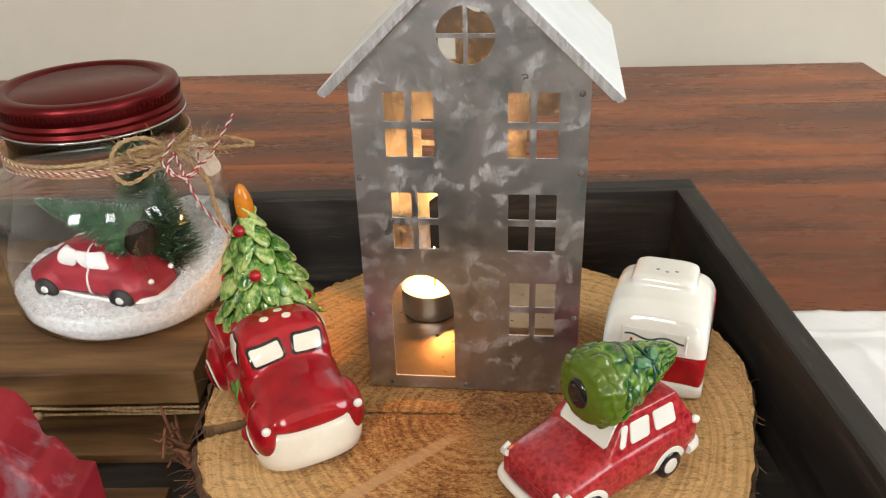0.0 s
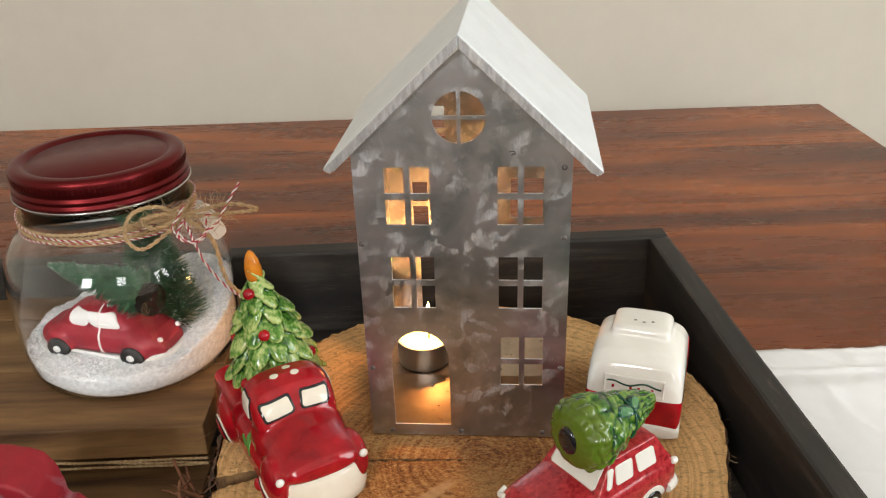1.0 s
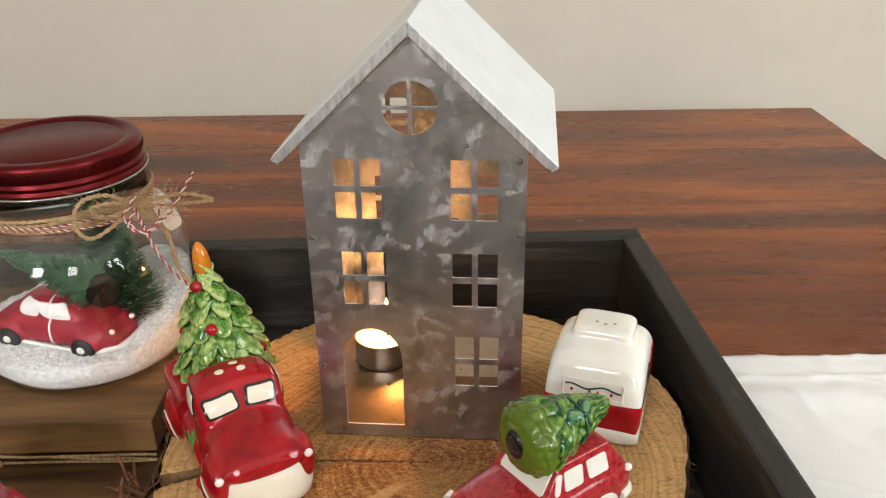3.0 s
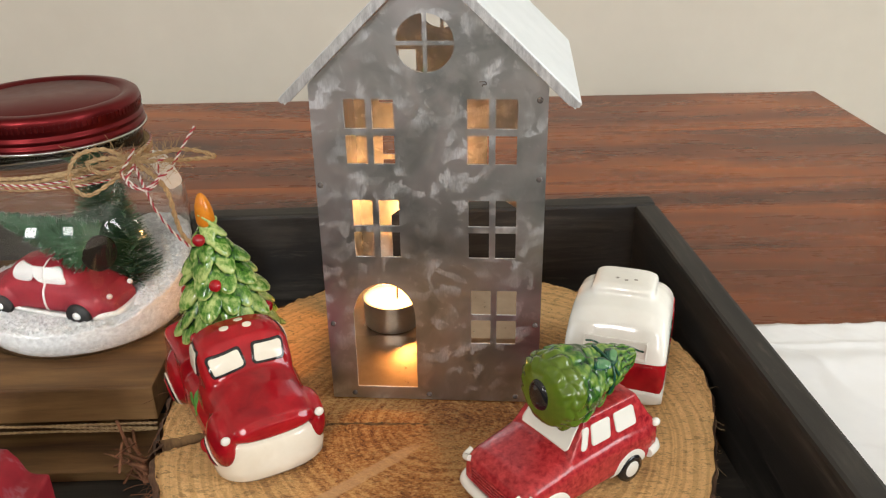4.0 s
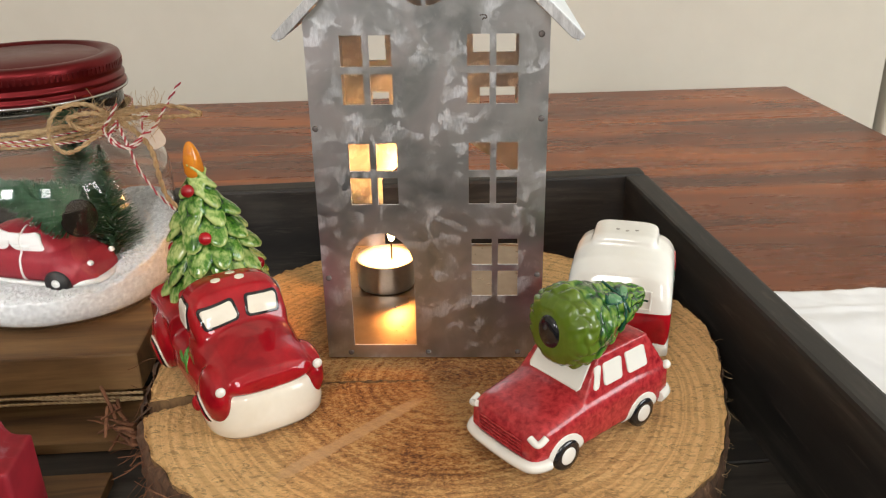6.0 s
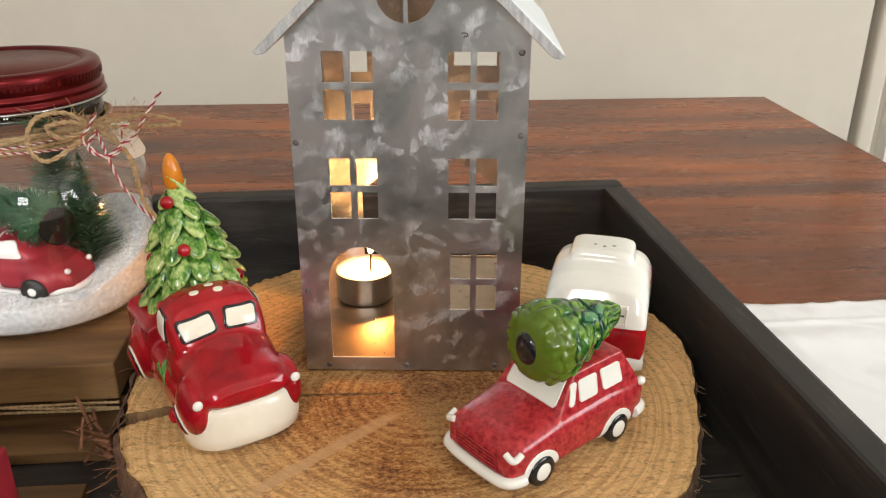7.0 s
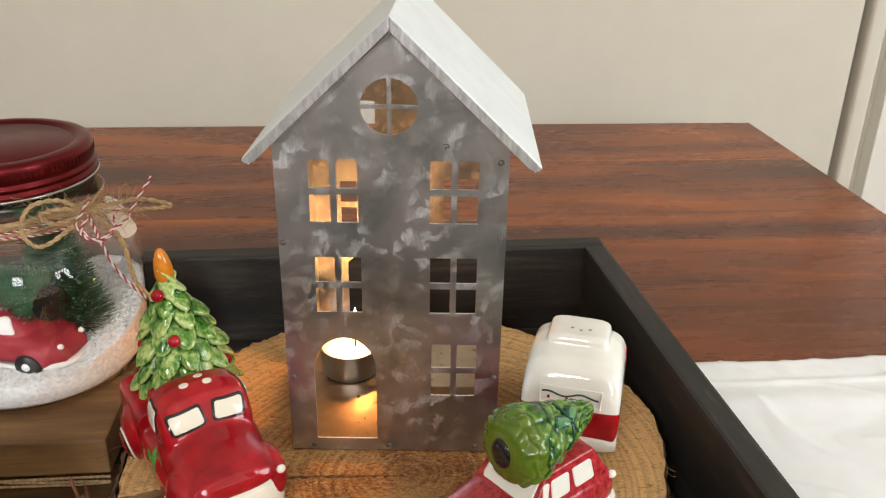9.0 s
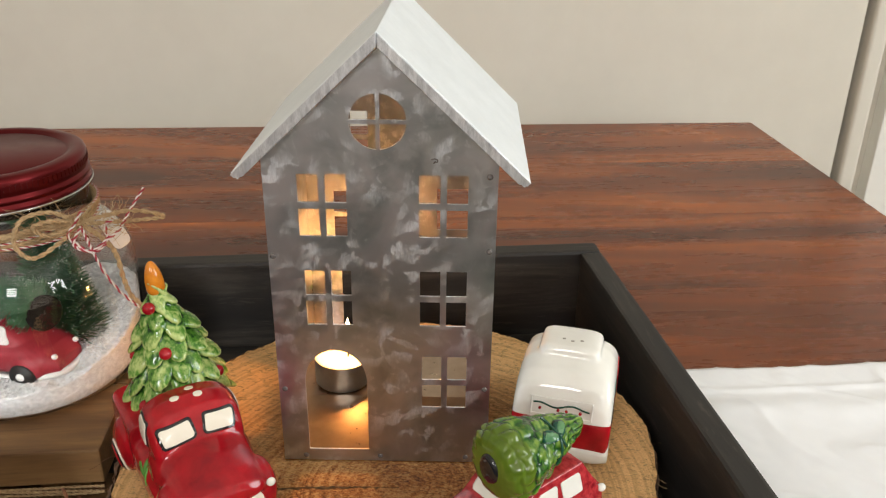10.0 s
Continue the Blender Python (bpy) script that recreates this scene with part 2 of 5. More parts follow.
ALU = simple("aluminium_cup", (0.55, 0.55, 0.56), (0.68, 0.68, 0.68), 60, 0.33, 1.0, bumps=0.15)
WALL_PAINT = simple("cream_wall_paint", (0.61, 0.572, 0.492), (0.65, 0.612, 0.530), 3, 0.85, bumps=0.1, dist=0.0005)
CEILING_PAINT = simple("ceiling_paint", (0.74, 0.72, 0.66), (0.78, 0.76, 0.70), 3, 0.9)
CURTAIN = simple("curtain_cloth", (0.60, 0.55, 0.46), (0.68, 0.63, 0.54), 8, 0.9)
TABLE_WOOD = wood("table_wood", (0.066, 0.016, 0.0045), (0.178, 0.041, 0.0068), (0.38, 0.100, 0.0125), (1.8, 11, 11), 0.28, 0.0, 0.06, 0.34, fleck=(0.9, 0.62, 0.7, (0.045, 0.014, 0.006)), fine=0.16)
TRAY_WOOD = wood("dark_stained_wood", (0.007, 0.006, 0.0055), (0.017, 0.0145, 0.012), (0.055, 0.047, 0.038), (7, 60, 60), 0.6, 0.0, 0.6, 0.5, fleck=(3.5, 0.60, 0.28, (0.10, 0.083, 0.066)))
PINE = wood("weathered_pine", (0.060, 0.027, 0.010), (0.185, 0.098, 0.036), (0.32, 0.19, 0.078), (4, 36, 36), 0.65, 0.0, 0.35, fleck=(1.4, 0.58, 0.55, (0.055, 0.028, 0.013)))
SLICE = end_grain("sawn_end_grain", (0.004, -0.024, 0))
# riven wood, its colour darkened to put shade into the crack
SHADED_SAP = simple("shaded_split_sapwood", (0.07, 0.032, 0.012), (0.36, 0.21, 0.09), 60, 0.8, bumps=0.5, stretch=(1, 1, 0.3))
BARK = simple("bark", (0.024, 0.014, 0.009), (0.19, 0.098, 0.052), 45, 0.9, bumps=1.0, dist=0.004, stretch=(1, 1, 0.35))
FLAKE = simple("bark_flake", (0.09, 0.032, 0.014), (0.26, 0.11, 0.05), 120, 0.85, bumps=0.6)
CLOTH = simple("white_cotton", (0.84, 0.84, 0.855), (0.88, 0.88, 0.885), 12, 0.9, bumps=0.15)
JUTE = simple("jute", (0.29, 0.185, 0.09), (0.56, 0.40, 0.22), 300, 0.9, bumps=0.5)
SNOW = simple("glitter_snow", (0.60, 0.595, 0.60), (0.88, 0.875, 0.87), 300, 0.6, bumps=0.8, dist=0.002, spread=(0.40, 0.60))
LID_RED = simple("red_anodised_lid", (0.125, 0.011, 0.013), (0.155, 0.015, 0.017), 12, 0.33, 0.9, bumps=0.03)
WIRE = simple("dark_trunk", (0.006, 0.005, 0.004), (0.022, 0.016, 0.012), 200, 0.9, bumps=0.6)
WIRE.node_tree.nodes["Principled BSDF"].inputs["Specular IOR Level"].default_value = 0.1
MINI_RED = simple("matt_red_paint", (0.24, 0.012, 0.022), (0.33, 0.022, 0.035), 70, 0.5, bumps=0.2)
MINI_WHITE = simple("matt_white_paint", (0.66, 0.64, 0.62), (0.78, 0.76, 0.74), 90, 0.6)
MINI_BLACK = simple("matt_black_paint", (0.008, 0.008, 0.009), (0.025, 0.024, 0.024), 90, 0.6)
NEEDLES = simple("bottle_brush_green", (0.030, 0.125, 0.060), (0.11, 0.30, 0.15), 150, 0.7)
FROST = simple("frost_flock", (0.40, 0.50, 0.44), (0.66, 0.72, 0.68), 150, 0.8)
TAG = simple("paper_tag", (0.66, 0.65, 0.62), (0.76, 0.75, 0.72), 40, 0.8)
STRING_WHITE = simple("white_string", (0.66, 0.62, 0.58), (0.78, 0.75, 0.71), 300, 0.85)
STRING_RED = simple("red_string", (0.30, 0.02, 0.035), (0.42, 0.04, 0.06), 300, 0.85)


def worn_red():
    m, nt, p = base_mat("worn_red_paint", 0.6)
    co = coords(nt)
    n = tex_noise(nt, co, 16, 6, 0.65, 0.6)
    base = ramp(nt, tex_noise(nt, co, 40, 4), [(0.3, (0.20, 0.005, 0.012)), (0.7, (0.31, 0.010, 0.020))])
    nt.links.new(mixc(nt, ramp(nt, n, [(0.55, (0, 0, 0)), (0.70, (0.75, 0.75, 0.75))]), base, (0.33, 0.26, 0.30)), p.inputs["Base Color"])
    bump(nt, p, n, 0.2, 0.001)
    return m


WORN_RED = worn_red()


def glass_mat():
    m, nt, p = base_mat("jar_glass", 0.0)
    p.inputs["Transmission Weight"].default_value = 1.0
    p.inputs["IOR"].default_value = 1.45
    p.inputs["Base Color"].default_value = (0.97, 0.985, 0.98, 1)
    return m


GLASS = glass_mat()


def wax_mat():
    m, nt, p = base_mat("candle_wax", 0.35)
    p.inputs["Base Color"].default_value = (0.85, 0.78, 0.62, 1)
    p.inputs["Subsurface Weight"].default_value = 0.6
    p.inputs["Subsurface Radius"].default_value = (0.01, 0.006, 0.003)
    # emission stands in for flame light soaking through the wax
    p.inputs["Emission Color"].default_value = (1.0, 0.62, 0.22, 1)
    p.inputs["Emission Strength"].default_value = 1.6
    return m


WAX = wax_mat()
FLAME, _nt, _p = base_mat("candle_flame", 1.0)
_p.inputs["Emission Color"].default_value = (1.0, 0.72, 0.35, 1)
_p.inputs["Emission Strength"].default_value = 14.0


# ---------------------------------------------------------------- mesh helpers
def part(name, bm, material, parent=None, label="", smooth=True, m=None):
    """Link a bmesh (or mesh) as one object, in world metres unless m is given; under parent it moves with it."""
    if isinstance(bm, bpy.types.Mesh):
        me = bm
        me.name = name
    else:
        bmesh.ops.recalc_face_normals(bm, faces=bm.faces)
        me = bpy.data.meshes.new(name)
        bm.to_mesh(me)
        bm.free()
    if material and not me.materials:
        me.materials.append(material)
    if smooth and me.polygons:
        me.polygons.foreach_set("use_smooth", [True] * len(me.polygons))
    ob = new(name, me)
    if m is not None:
        ob.matrix_basis = m
    if parent:
        ob.parent = parent
    if label:
        ob["label"] = label
    return ob


def thing(name, m, label, category, group="", kind=""):
    return_ob = new(name)
    return_ob.empty_display_size = 0.01
    return_ob.matrix_basis = m
    return tagged(return_ob, label, category, group, kind)


def box(x0, x1, y0, y1, z0, z1, bevel=0.0, seg=2, bm=None):
    own = bmesh.new()
    bmesh.ops.create_cube(own, size=1)
    bmesh.ops.transform(own, matrix=Matrix.Translation(((x0 + x1) / 2, (y0 + y1) / 2, (z0 + z1) / 2)) @ Matrix.Diagonal((x1 - x0, y1 - y0, z1 - z0, 1)), verts=own.verts)
    if bevel:
        bmesh.ops.bevel(own, geom=own.edges[:], offset=bevel, segments=seg, affect="EDGES", profile=0.6)
    return merge(bm, own)


def merge(bm, own):
    """Add the geometry of one bmesh to another."""
    if bm is None:
        return own
    me = bpy.data.meshes.new("tmp")
    own.to_mesh(me)
    own.free()
    bm.from_mesh(me)
    bpy.data.meshes.remove(me)
    return bm


def ball(c, r, seg=16, bm=None, rot=None):
    own = bmesh.new()
    bmesh.ops.create_uvsphere(own, u_segments=seg, v_segments=max(8, seg * 2 // 3), radius=1)
    r = (r, r, r) if isinstance(r, (int, float)) else r
    bmesh.ops.transform(own, matrix=Matrix.Translation(c) @ (rot or Matrix.Identity(4)) @ Matrix.Diagonal((*r, 1)), verts=own.verts)
    return merge(bm, own)


def lathe(profile, seg=48, bm=None, m=None, closed=False):
    """Turn a profile of (radius, z) about the z axis."""
    own = bmesh.new()
    rings = []
    for r, z in profile:
        if r < 1e-6:
            rings.append([own.verts.new((0, 0, z))])
        else:
            rings.append([own.verts.new((r * math.cos(2 * math.pi * i / seg), r * math.sin(2 * math.pi * i / seg), z)) for i in range(seg)])
    pairs = list(zip(rings, rings[1:]))
    if closed:
        pairs.append((rings[-1], rings[0]))
    for a, b in pairs:
        for i in range(seg):
            j = (i + 1) % seg
            q = [a[i % len(a)], a[j % len(a)], b[j % len(b)], b[i % len(b)]]
            q = list(dict.fromkeys(q))
            if len(q) > 2:
                own.faces.new(q)
    if m is not None:
        bmesh.ops.transform(own, matrix=m, verts=own.verts)
    return merge(bm, own)


def loft(sections, n=32, bm=None, m=None):
    """Skin of superellipse cross-sections (y, half width, z low, z high, exponent) along y."""
    own = bmesh.new()
    rings = []
    for y, hw, z0, z1, e in sections:
        ring = []
        for i in range(n):
            a = 2 * math.pi * i / n
            c, s = math.cos(a), math.sin(a)
            ring.append(own.verts.new((hw * math.copysign(abs(c) ** (2 / e), c), y, (z0 + z1) / 2 + (z1 - z0) / 2 * math.copysign(abs(s) ** (2 / e), s))))
        rings.append(ring)
    for a, b in zip(rings, rings[1:]):
        for i in range(n):
            own.faces.new((a[i], a[(i + 1) % n], b[(i + 1) % n], b[i]))
    own.faces.new(rings[0])
    own.faces.new(rings[-1][::-1])
    if m is not None:
        bmesh.ops.transform(own, matrix=m, verts=own.verts)
    return merge(bm, own)


def settled(ob):
    """The mesh of an object with its modifiers applied; the object goes."""
    dg = bpy.context.evaluated_depsgraph_get()
    dg.update()
    me = bpy.data.meshes.new_from_object(ob.evaluated_get(dg))
    old = ob.data
    bpy.data.objects.remove(ob)
    if isinstance(old, bpy.types.Mesh):
        bpy.data.meshes.remove(old)
    else:
        bpy.data.curves.remove(old)
    return me


def fuse(bm, voxel=0.0012, smooth=4):
    """Melt overlapping shapes into one skin, softened like poured ceramic."""
    bmesh.ops.recalc_face_normals(bm, faces=bm.faces)
    me = bpy.data.meshes.new("melt")
    bm.to_mesh(me)
    bm.free()
    ob = new("melt", me)
    r = ob.modifiers.new("r", "REMESH")
    r.mode, r.voxel_size = "VOXEL", voxel
    if smooth:
        s = ob.modifiers.new("s", "SMOOTH")
        s.iterations, s.factor = smooth, 0.5
    return settled(ob)


def tree_of(me):
    own = bmesh.new()
    own.from_mesh(me)
    t = BVHTree.FromBMesh(own)
    own.free()
    return t


def cutout(outer, holes, thick, bevel=0.0):
    """A sheet in the local xy plane with holes through it, thick along z."""
    cu = bpy.data.curves.new("cut", "CURVE")
    cu.dimensions, cu.fill_mode, cu.extrude = "2D", "BOTH", thick / 2
    for pts in (outer, *holes):
        sp = cu.splines.new("POLY")
        sp.points.add(len(pts) - 1)
        for q, (x, y) in zip(sp.points, pts):
            q.co = (x, y, 0, 1)
        sp.use_cyclic_u = True
    me = settled(new("cut", cu))
    own = bmesh.new()
    own.from_mesh(me)
    bmesh.ops.remove_doubles(own, verts=own.verts, dist=1e-6)
    own.to_mesh(me)
    own.free()
    return me


def rect(x0, x1, y0, y1):
    return [(x0, y0), (x1, y0), (x1, y1), (x0, y1)]


def rounded(x0, x1, y0, y1, r, n=5, skew=0.0):
    out = []
    for cx, cy, a0 in ((x1 - r, y1 - r, 0), (x0 + r, y1 - r, 90), (x0 + r, y0 + r, 180), (x1 - r, y0 + r, 270)):
        for i in range(n):
            a = radians(a0 + 90 * i / (n - 1))
            y = cy + r * math.sin(a)
            out.append((cx + r * math.cos(a) + skew * (y - y0), y))
    return out


def oval(cx, cy, rx, ry, n=28):
    return [(cx + rx * math.cos(2 * math.pi * i / n), cy + ry * math.sin(2 * math.pi * i / n)) for i in range(n)]


def decal(tree, outline, frame_m, lift=0.0006, fine=0.0015, reach=0.2):
    """A painted patch: the outline (in the xy plane of frame_m) laid along its -z onto a body, standing proud by lift."""
    me = cutout(outline, [], 0.0)
    own = bmesh.new()
    own.from_mesh(me)
    bpy.data.meshes.remove(me)
    bmesh.ops.remove_doubles(own, verts=own.verts, dist=1e-6)
    xs = [v.co.x for v in own.verts]
    ys = [v.co.y for v in own.verts]
    for lo, hi, ax in ((min(xs), max(xs), 0), (min(ys), max(ys), 1)):
        k = lo + fine
        while k < hi - 1e-4:
            co, no = [0, 0, 0], [0, 0, 0]
            co[ax], no[ax] = k, 1
            bmesh.ops.bisect_plane(own, geom=own.verts[:] + own.edges[:] + own.faces[:], plane_co=co, plane_no=no)
            k += fine
    ray = (frame_m.to_3x3() @ Vector((0, 0, -1))).normalized()
    lost = []
    for v in own.verts:
        o = frame_m @ v.co
        place, nor, _, _ = tree.ray_cast(o, ray, reach)
        if place is None:
            lost.append(v)
        else:
            v.co = place + nor * lift
    bmesh.ops.delete(own, geom=lost, context="VERTS")
    bmesh.ops.triangulate(own, faces=own.faces)
    ret = bmesh.ops.extrude_face_region(own, geom=own.faces[:])
    for v in [g for g in ret["geom"] if isinstance(g, bmesh.types.BMVert)]:
        v.co += ray * lift * 2.0
    return own


def tube(points, radius, res=6, cyclic=False, smooth=True):
    """A round strand through points, as a mesh."""
    cu = bpy.data.curves.new("strand", "CURVE")
    cu.dimensions, cu.bevel_depth, cu.bevel_resolution, cu.resolution_u = "3D", radius, 2, res
    cu.use_fill_caps = True
    sp = cu.splines.new("NURBS" if smooth else "POLY")
    sp.points.add(len(points) - 1)
    for q, p in zip(sp.points, points):
        q.co = (*p, 1)
    if smooth:
        sp.order_u, sp.use_endpoint_u = 3, True
    sp.use_cyclic_u = cyclic
    return settled(new("strand", cu))


def join_meshes(meshes):
    own = bmesh.new()
    for me in meshes:
        own.from_mesh(me)
        bpy.data.meshes.remove(me)
    return own


def twist(points, radius, strands, turns, res=4):
    """Strands wound about a path: a list of lists of points, one per strand."""
    pts = [Vector(p) for p in points]
    dense = []
    for a, b in zip(pts, pts[1:]):
        steps = max(2, int((b - a).length / (radius * 1.2)))
        dense += [a.lerp(b, i / steps) for i in range(steps)]
    dense.append(pts[-1])
    out = [[] for _ in range(strands)]
    for i, q in enumerate(dense):
        d = (dense[min(i + 1, len(dense) - 1)] - dense[max(i - 1, 0)]).normalized()
        u = d.orthogonal() if abs(d.z) > 0.95 else d.cross(Vector((0, 0, 1))).normalized()
        u.normalize()
        v = d.cross(u)
        for k in range(strands):
            a = 2 * math.pi * (turns * i / len(dense) + k / strands)
            out[k].append(q + (u * math.cos(a) + v * math.sin(a)) * radius * 0.55)
    return out


# ---------------------------------------------------------------- room
TABLE_Z = -0.065
FLOOR_Z = TABLE_Z - 0.735


def upright(me, m):
    me.transform(m)
    return me


ob = part("floor", box(-2.5, 3.5, -2.5, 2.1, FLOOR_Z - 0.1, FLOOR_Z), wood("floor_boards", (0.12, 0.06, 0.03), (0.2, 0.11, 0.05), (0.28, 0.16, 0.08), (2, 20, 20), 0.45), smooth=False)
tagged(ob, "brown wooden floor of the room", "floor", kind="structure")
ob = part("ceiling", box(-2.5, 3.5, -2.5, 2.1, 1.9, 2.0), CEILING_PAINT, smooth=False)
tagged(ob, "plain white ceiling", "ceiling", kind="structure")
WALL_TURN = pose(0.6, 1.17, 0, 0, 0, 4.6)
ob = part("wall_north", box(-3.4, 0.234, 0, 0.1, FLOOR_Z, 1.9), WALL_PAINT, smooth=False, m=WALL_TURN)
tagged(ob, "plain cream painted wall behind the table", "wall", kind="structure")
ob = part("wall_gap", box(0.226, 0.262, 0.101, 0.13, FLOOR_Z, 1.9), WALL_PAINT, smooth=False, m=WALL_TURN)
tagged(ob, "cream strip closing the shadow gap in the wall", "wall", kind="structure")
ob = part("trim", box(0.248, 0.283, -0.012, 0.1, FLOOR_Z, 1.9, 0.009, 4), WALL_PAINT, m=WALL_TURN)
tagged(ob, "rounded cream upright trim beside the wall", "trim", kind="structure")
ob = part("trim_reveal", box(0.2835, 0.317, 0.03, 0.1, FLOOR_Z, 1.9), WALL_PAINT, smooth=False, m=WALL_TURN)
tagged(ob, "recessed cream strip beside the trim", "trim", kind="structure")
ob = part("wall_north_east", box(0.3175, 2.9, -0.004, 0.1, FLOOR_Z, 1.9, 0.003), CEILING_PAINT, smooth=False, m=WALL_TURN)
tagged(ob, "plain white painted panel past the trim", "wall", kind="structure")
side = cutout(rect(-2.5, 2.1, FLOOR_Z, 1.9), [rect(-2.0, 0.0, 0.3, 1.7)], 0.1)
ob = part("wall_east", upright(side, Matrix(((0, 0, 1, 3.35), (1, 0, 0, 0), (0, 1, 0, 0), (0, 0, 0, 1)))), WALL_PAINT, smooth=False)
tagged(ob, "cream wall with a window opening", "wall", kind="structure")
rear = cutout(rect(-2.5, 3.4, FLOOR_Z, 1.9), [rect(-1.05, -0.45, 0.7, 1.7), rect(0.45, 1.05, 0.7, 1.7)], 0.1)
ob = part("wall_south", upright(rear, Matrix(((1, 0, 0, 0), (0, 0, 1, -2.35), (0, 1, 0, 0), (0, 0, 0, 1)))), WALL_PAINT, smooth=False)
tagged(ob, "cream wall with two window openings", "wall", kind="structure")
ob = part("wall_west", box(-2.5, -2.4, -2.5, 1.8, FLOOR_Z, 1.9), WALL_PAINT, smooth=False)
tagged(ob, "plain cream wall", "wall", kind="structure")

# ---------------------------------------------------------------- table
TABLE_M = pose(0.607, 1.077, TABLE_Z, 0, 0, 4.8)
table = thing("dining_table", TABLE_M, "reddish brown satin wooden table with plank top", "table")
for i in range(7):
    y1 = -i * 0.22
    part("plank", box(-2.0, 0, y1 - 0.21985, y1, -0.03, 0.0, 0.0002, 1), TABLE_WOOD, table, smooth=False)
for x, y in ((-0.1, -0.1), (-1.9, -0.1), (-0.1, -1.44), (-1.9, -1.44)):
    part("leg", box(x - 0.04, x + 0.04, y - 0.04, y + 0.04, FLOOR_Z - TABLE_Z, -0.03, 0.004), TABLE_WOOD, table, smooth=False)


# ---------------------------------------------------------------- white cloth
def cloth():
    bm = bmesh.new()
    nx, ny = 150, 200
    vs = []
    for j in range(ny + 1):
        row = []
        for i in range(nx + 1):
            x, y = i / nx * 0.42, -j / ny * 0.62
            edge = 0.004 * noise.noise((x * 9, 0, 3)) if j == 0 else 0
            w = min(1.0, x / 0.05)
            h = 0.0016 + w * (0.0034 * abs(noise.noise((x * 6 + y * 4, y * 11 - x * 7, 1))) + 0.0011 * abs(noise.noise((x * 42, y * 38 + x * 14, 5))))
            h += w * 0.0016 * (1 - abs(noise.noise((x * 13 + y * 17, y * 8 - x * 6, 9)))) ** 12
            # stitched hem along the far edge, puckered aslant, with a soft fold behind it
            hem = max(0.0, 1 - abs(y + 0.018) / 0.022)
            h += w * 0.0016 * hem * max(0.0, noise.noise((x * 55 + y * 38, y * 12, 4))) * 2
            h += w * 0.0016 * math.exp(-((y + 0.036 + 0.004 * noise.noise((x * 9, 1, 1))) / 0.0035) ** 2)
            h += w * 0.0030 * math.exp(-((y + 0.066 + 0.012 * noise.noise((x * 7, 4, 2))) / 0.016) ** 2)
            row.append(bm.verts.new((x, y + edge, max(0.001, h))))
        vs.append(row)
    for j in range(ny):
        for i in range(nx):
            bm.faces.new((vs[j][i], vs[j][i + 1], vs[j + 1][i + 1], vs[j + 1][i]))
    ret = bmesh.ops.extrude_face_region(bm, geom=bm.faces[:])
    for v in [g for g in ret["geom"] if isinstance(g, bmesh.types.BMVert)]:
        v.co.z -= 0.0008
    return bm


ob = part("table_cloth", cloth(), CLOTH, m=pose(0.222, 0.212, TABLE_Z, 0, 0, 5.5))
tagged(ob, "white creased cotton cloth lying on the table", "cloth")

# ---------------------------------------------------------------- tray
TRAY_M = pose(0.1805, 0.2925, TABLE_Z, 0, 0, 6.6)
tray = thing("wooden_tray", TRAY_M, "dark charcoal stained deep wooden tray on the table", "tray")
T, H, LX, LY = 0.021, 0.101, 0.78, 0.56
part("side_board", box(-LX, 0, -T, 0, 0.003, H, 0.0032), TRAY_WOOD, tray, smooth=False)
part("side_board", box(-LX, 0, -LY, -LY + T, 0.003, H, 0.0032), TRAY_WOOD, tray, smooth=False)
turn = Matrix.Rotation(radians(90), 4, "Z")
part("end_board", box(-LY + T + 0.0005, -T - 0.0005, 0, T, 0.003, H - 0.0006, 0.0032), TRAY_WOOD, tray, smooth=False, m=Matrix.Rotation(radians(1.7), 4, "Z") @ turn)
part("end_board", box(-LY + T + 0.0005, -T - 0.0005, LX - T, LX, 0.003, H - 0.0006, 0.0032), TRAY_WOOD, tray, smooth=False, m=turn)
for i in range(5):
    y1 = -T - i * 0.1036
    part("floor_board", box(-LX + T, -T + 0.0185, y1 - 0.102, y1, 0.0025, 0.012, 0.001, 1), TRAY_WOOD, tray, smooth=False)
TRAY_FLOOR = TABLE_Z + 0.012


# ---------------------------------------------------------------- wood slice
PITH = Vector((0.004, -0.024, 0))
CRACK = radians(-170)


def crack_at(f):
    """The split bends a little on its way from the pith to the rim."""
    return radians(-179 + 9 * f * f)



def rim(a):
    r = 0.189 + 0.009 * math.cos(a - radians(40)) - 0.012 * math.exp(-((math.degrees(a + math.pi / 2) % 360 - 80) / 22) ** 2)
    return r + 0.0035 * noise.noise((3 * math.cos(a), 3 * math.sin(a), 2)) + 0.0018 * noise.noise((14 * math.cos(a), 14 * math.sin(a), 5))


def rim_from_pith(a):
    """Distance from the pith to the rim, whose centre lies a little off it."""
    c = Vector((-0.006, 0.0, 0))
    d = Vector((math.cos(a), math.sin(a), 0))
    t = 0.18
    for _ in range(8):
        q = PITH + d * t - c
        t += rim(math.atan2(q.y, q.x)) - q.length
    return t


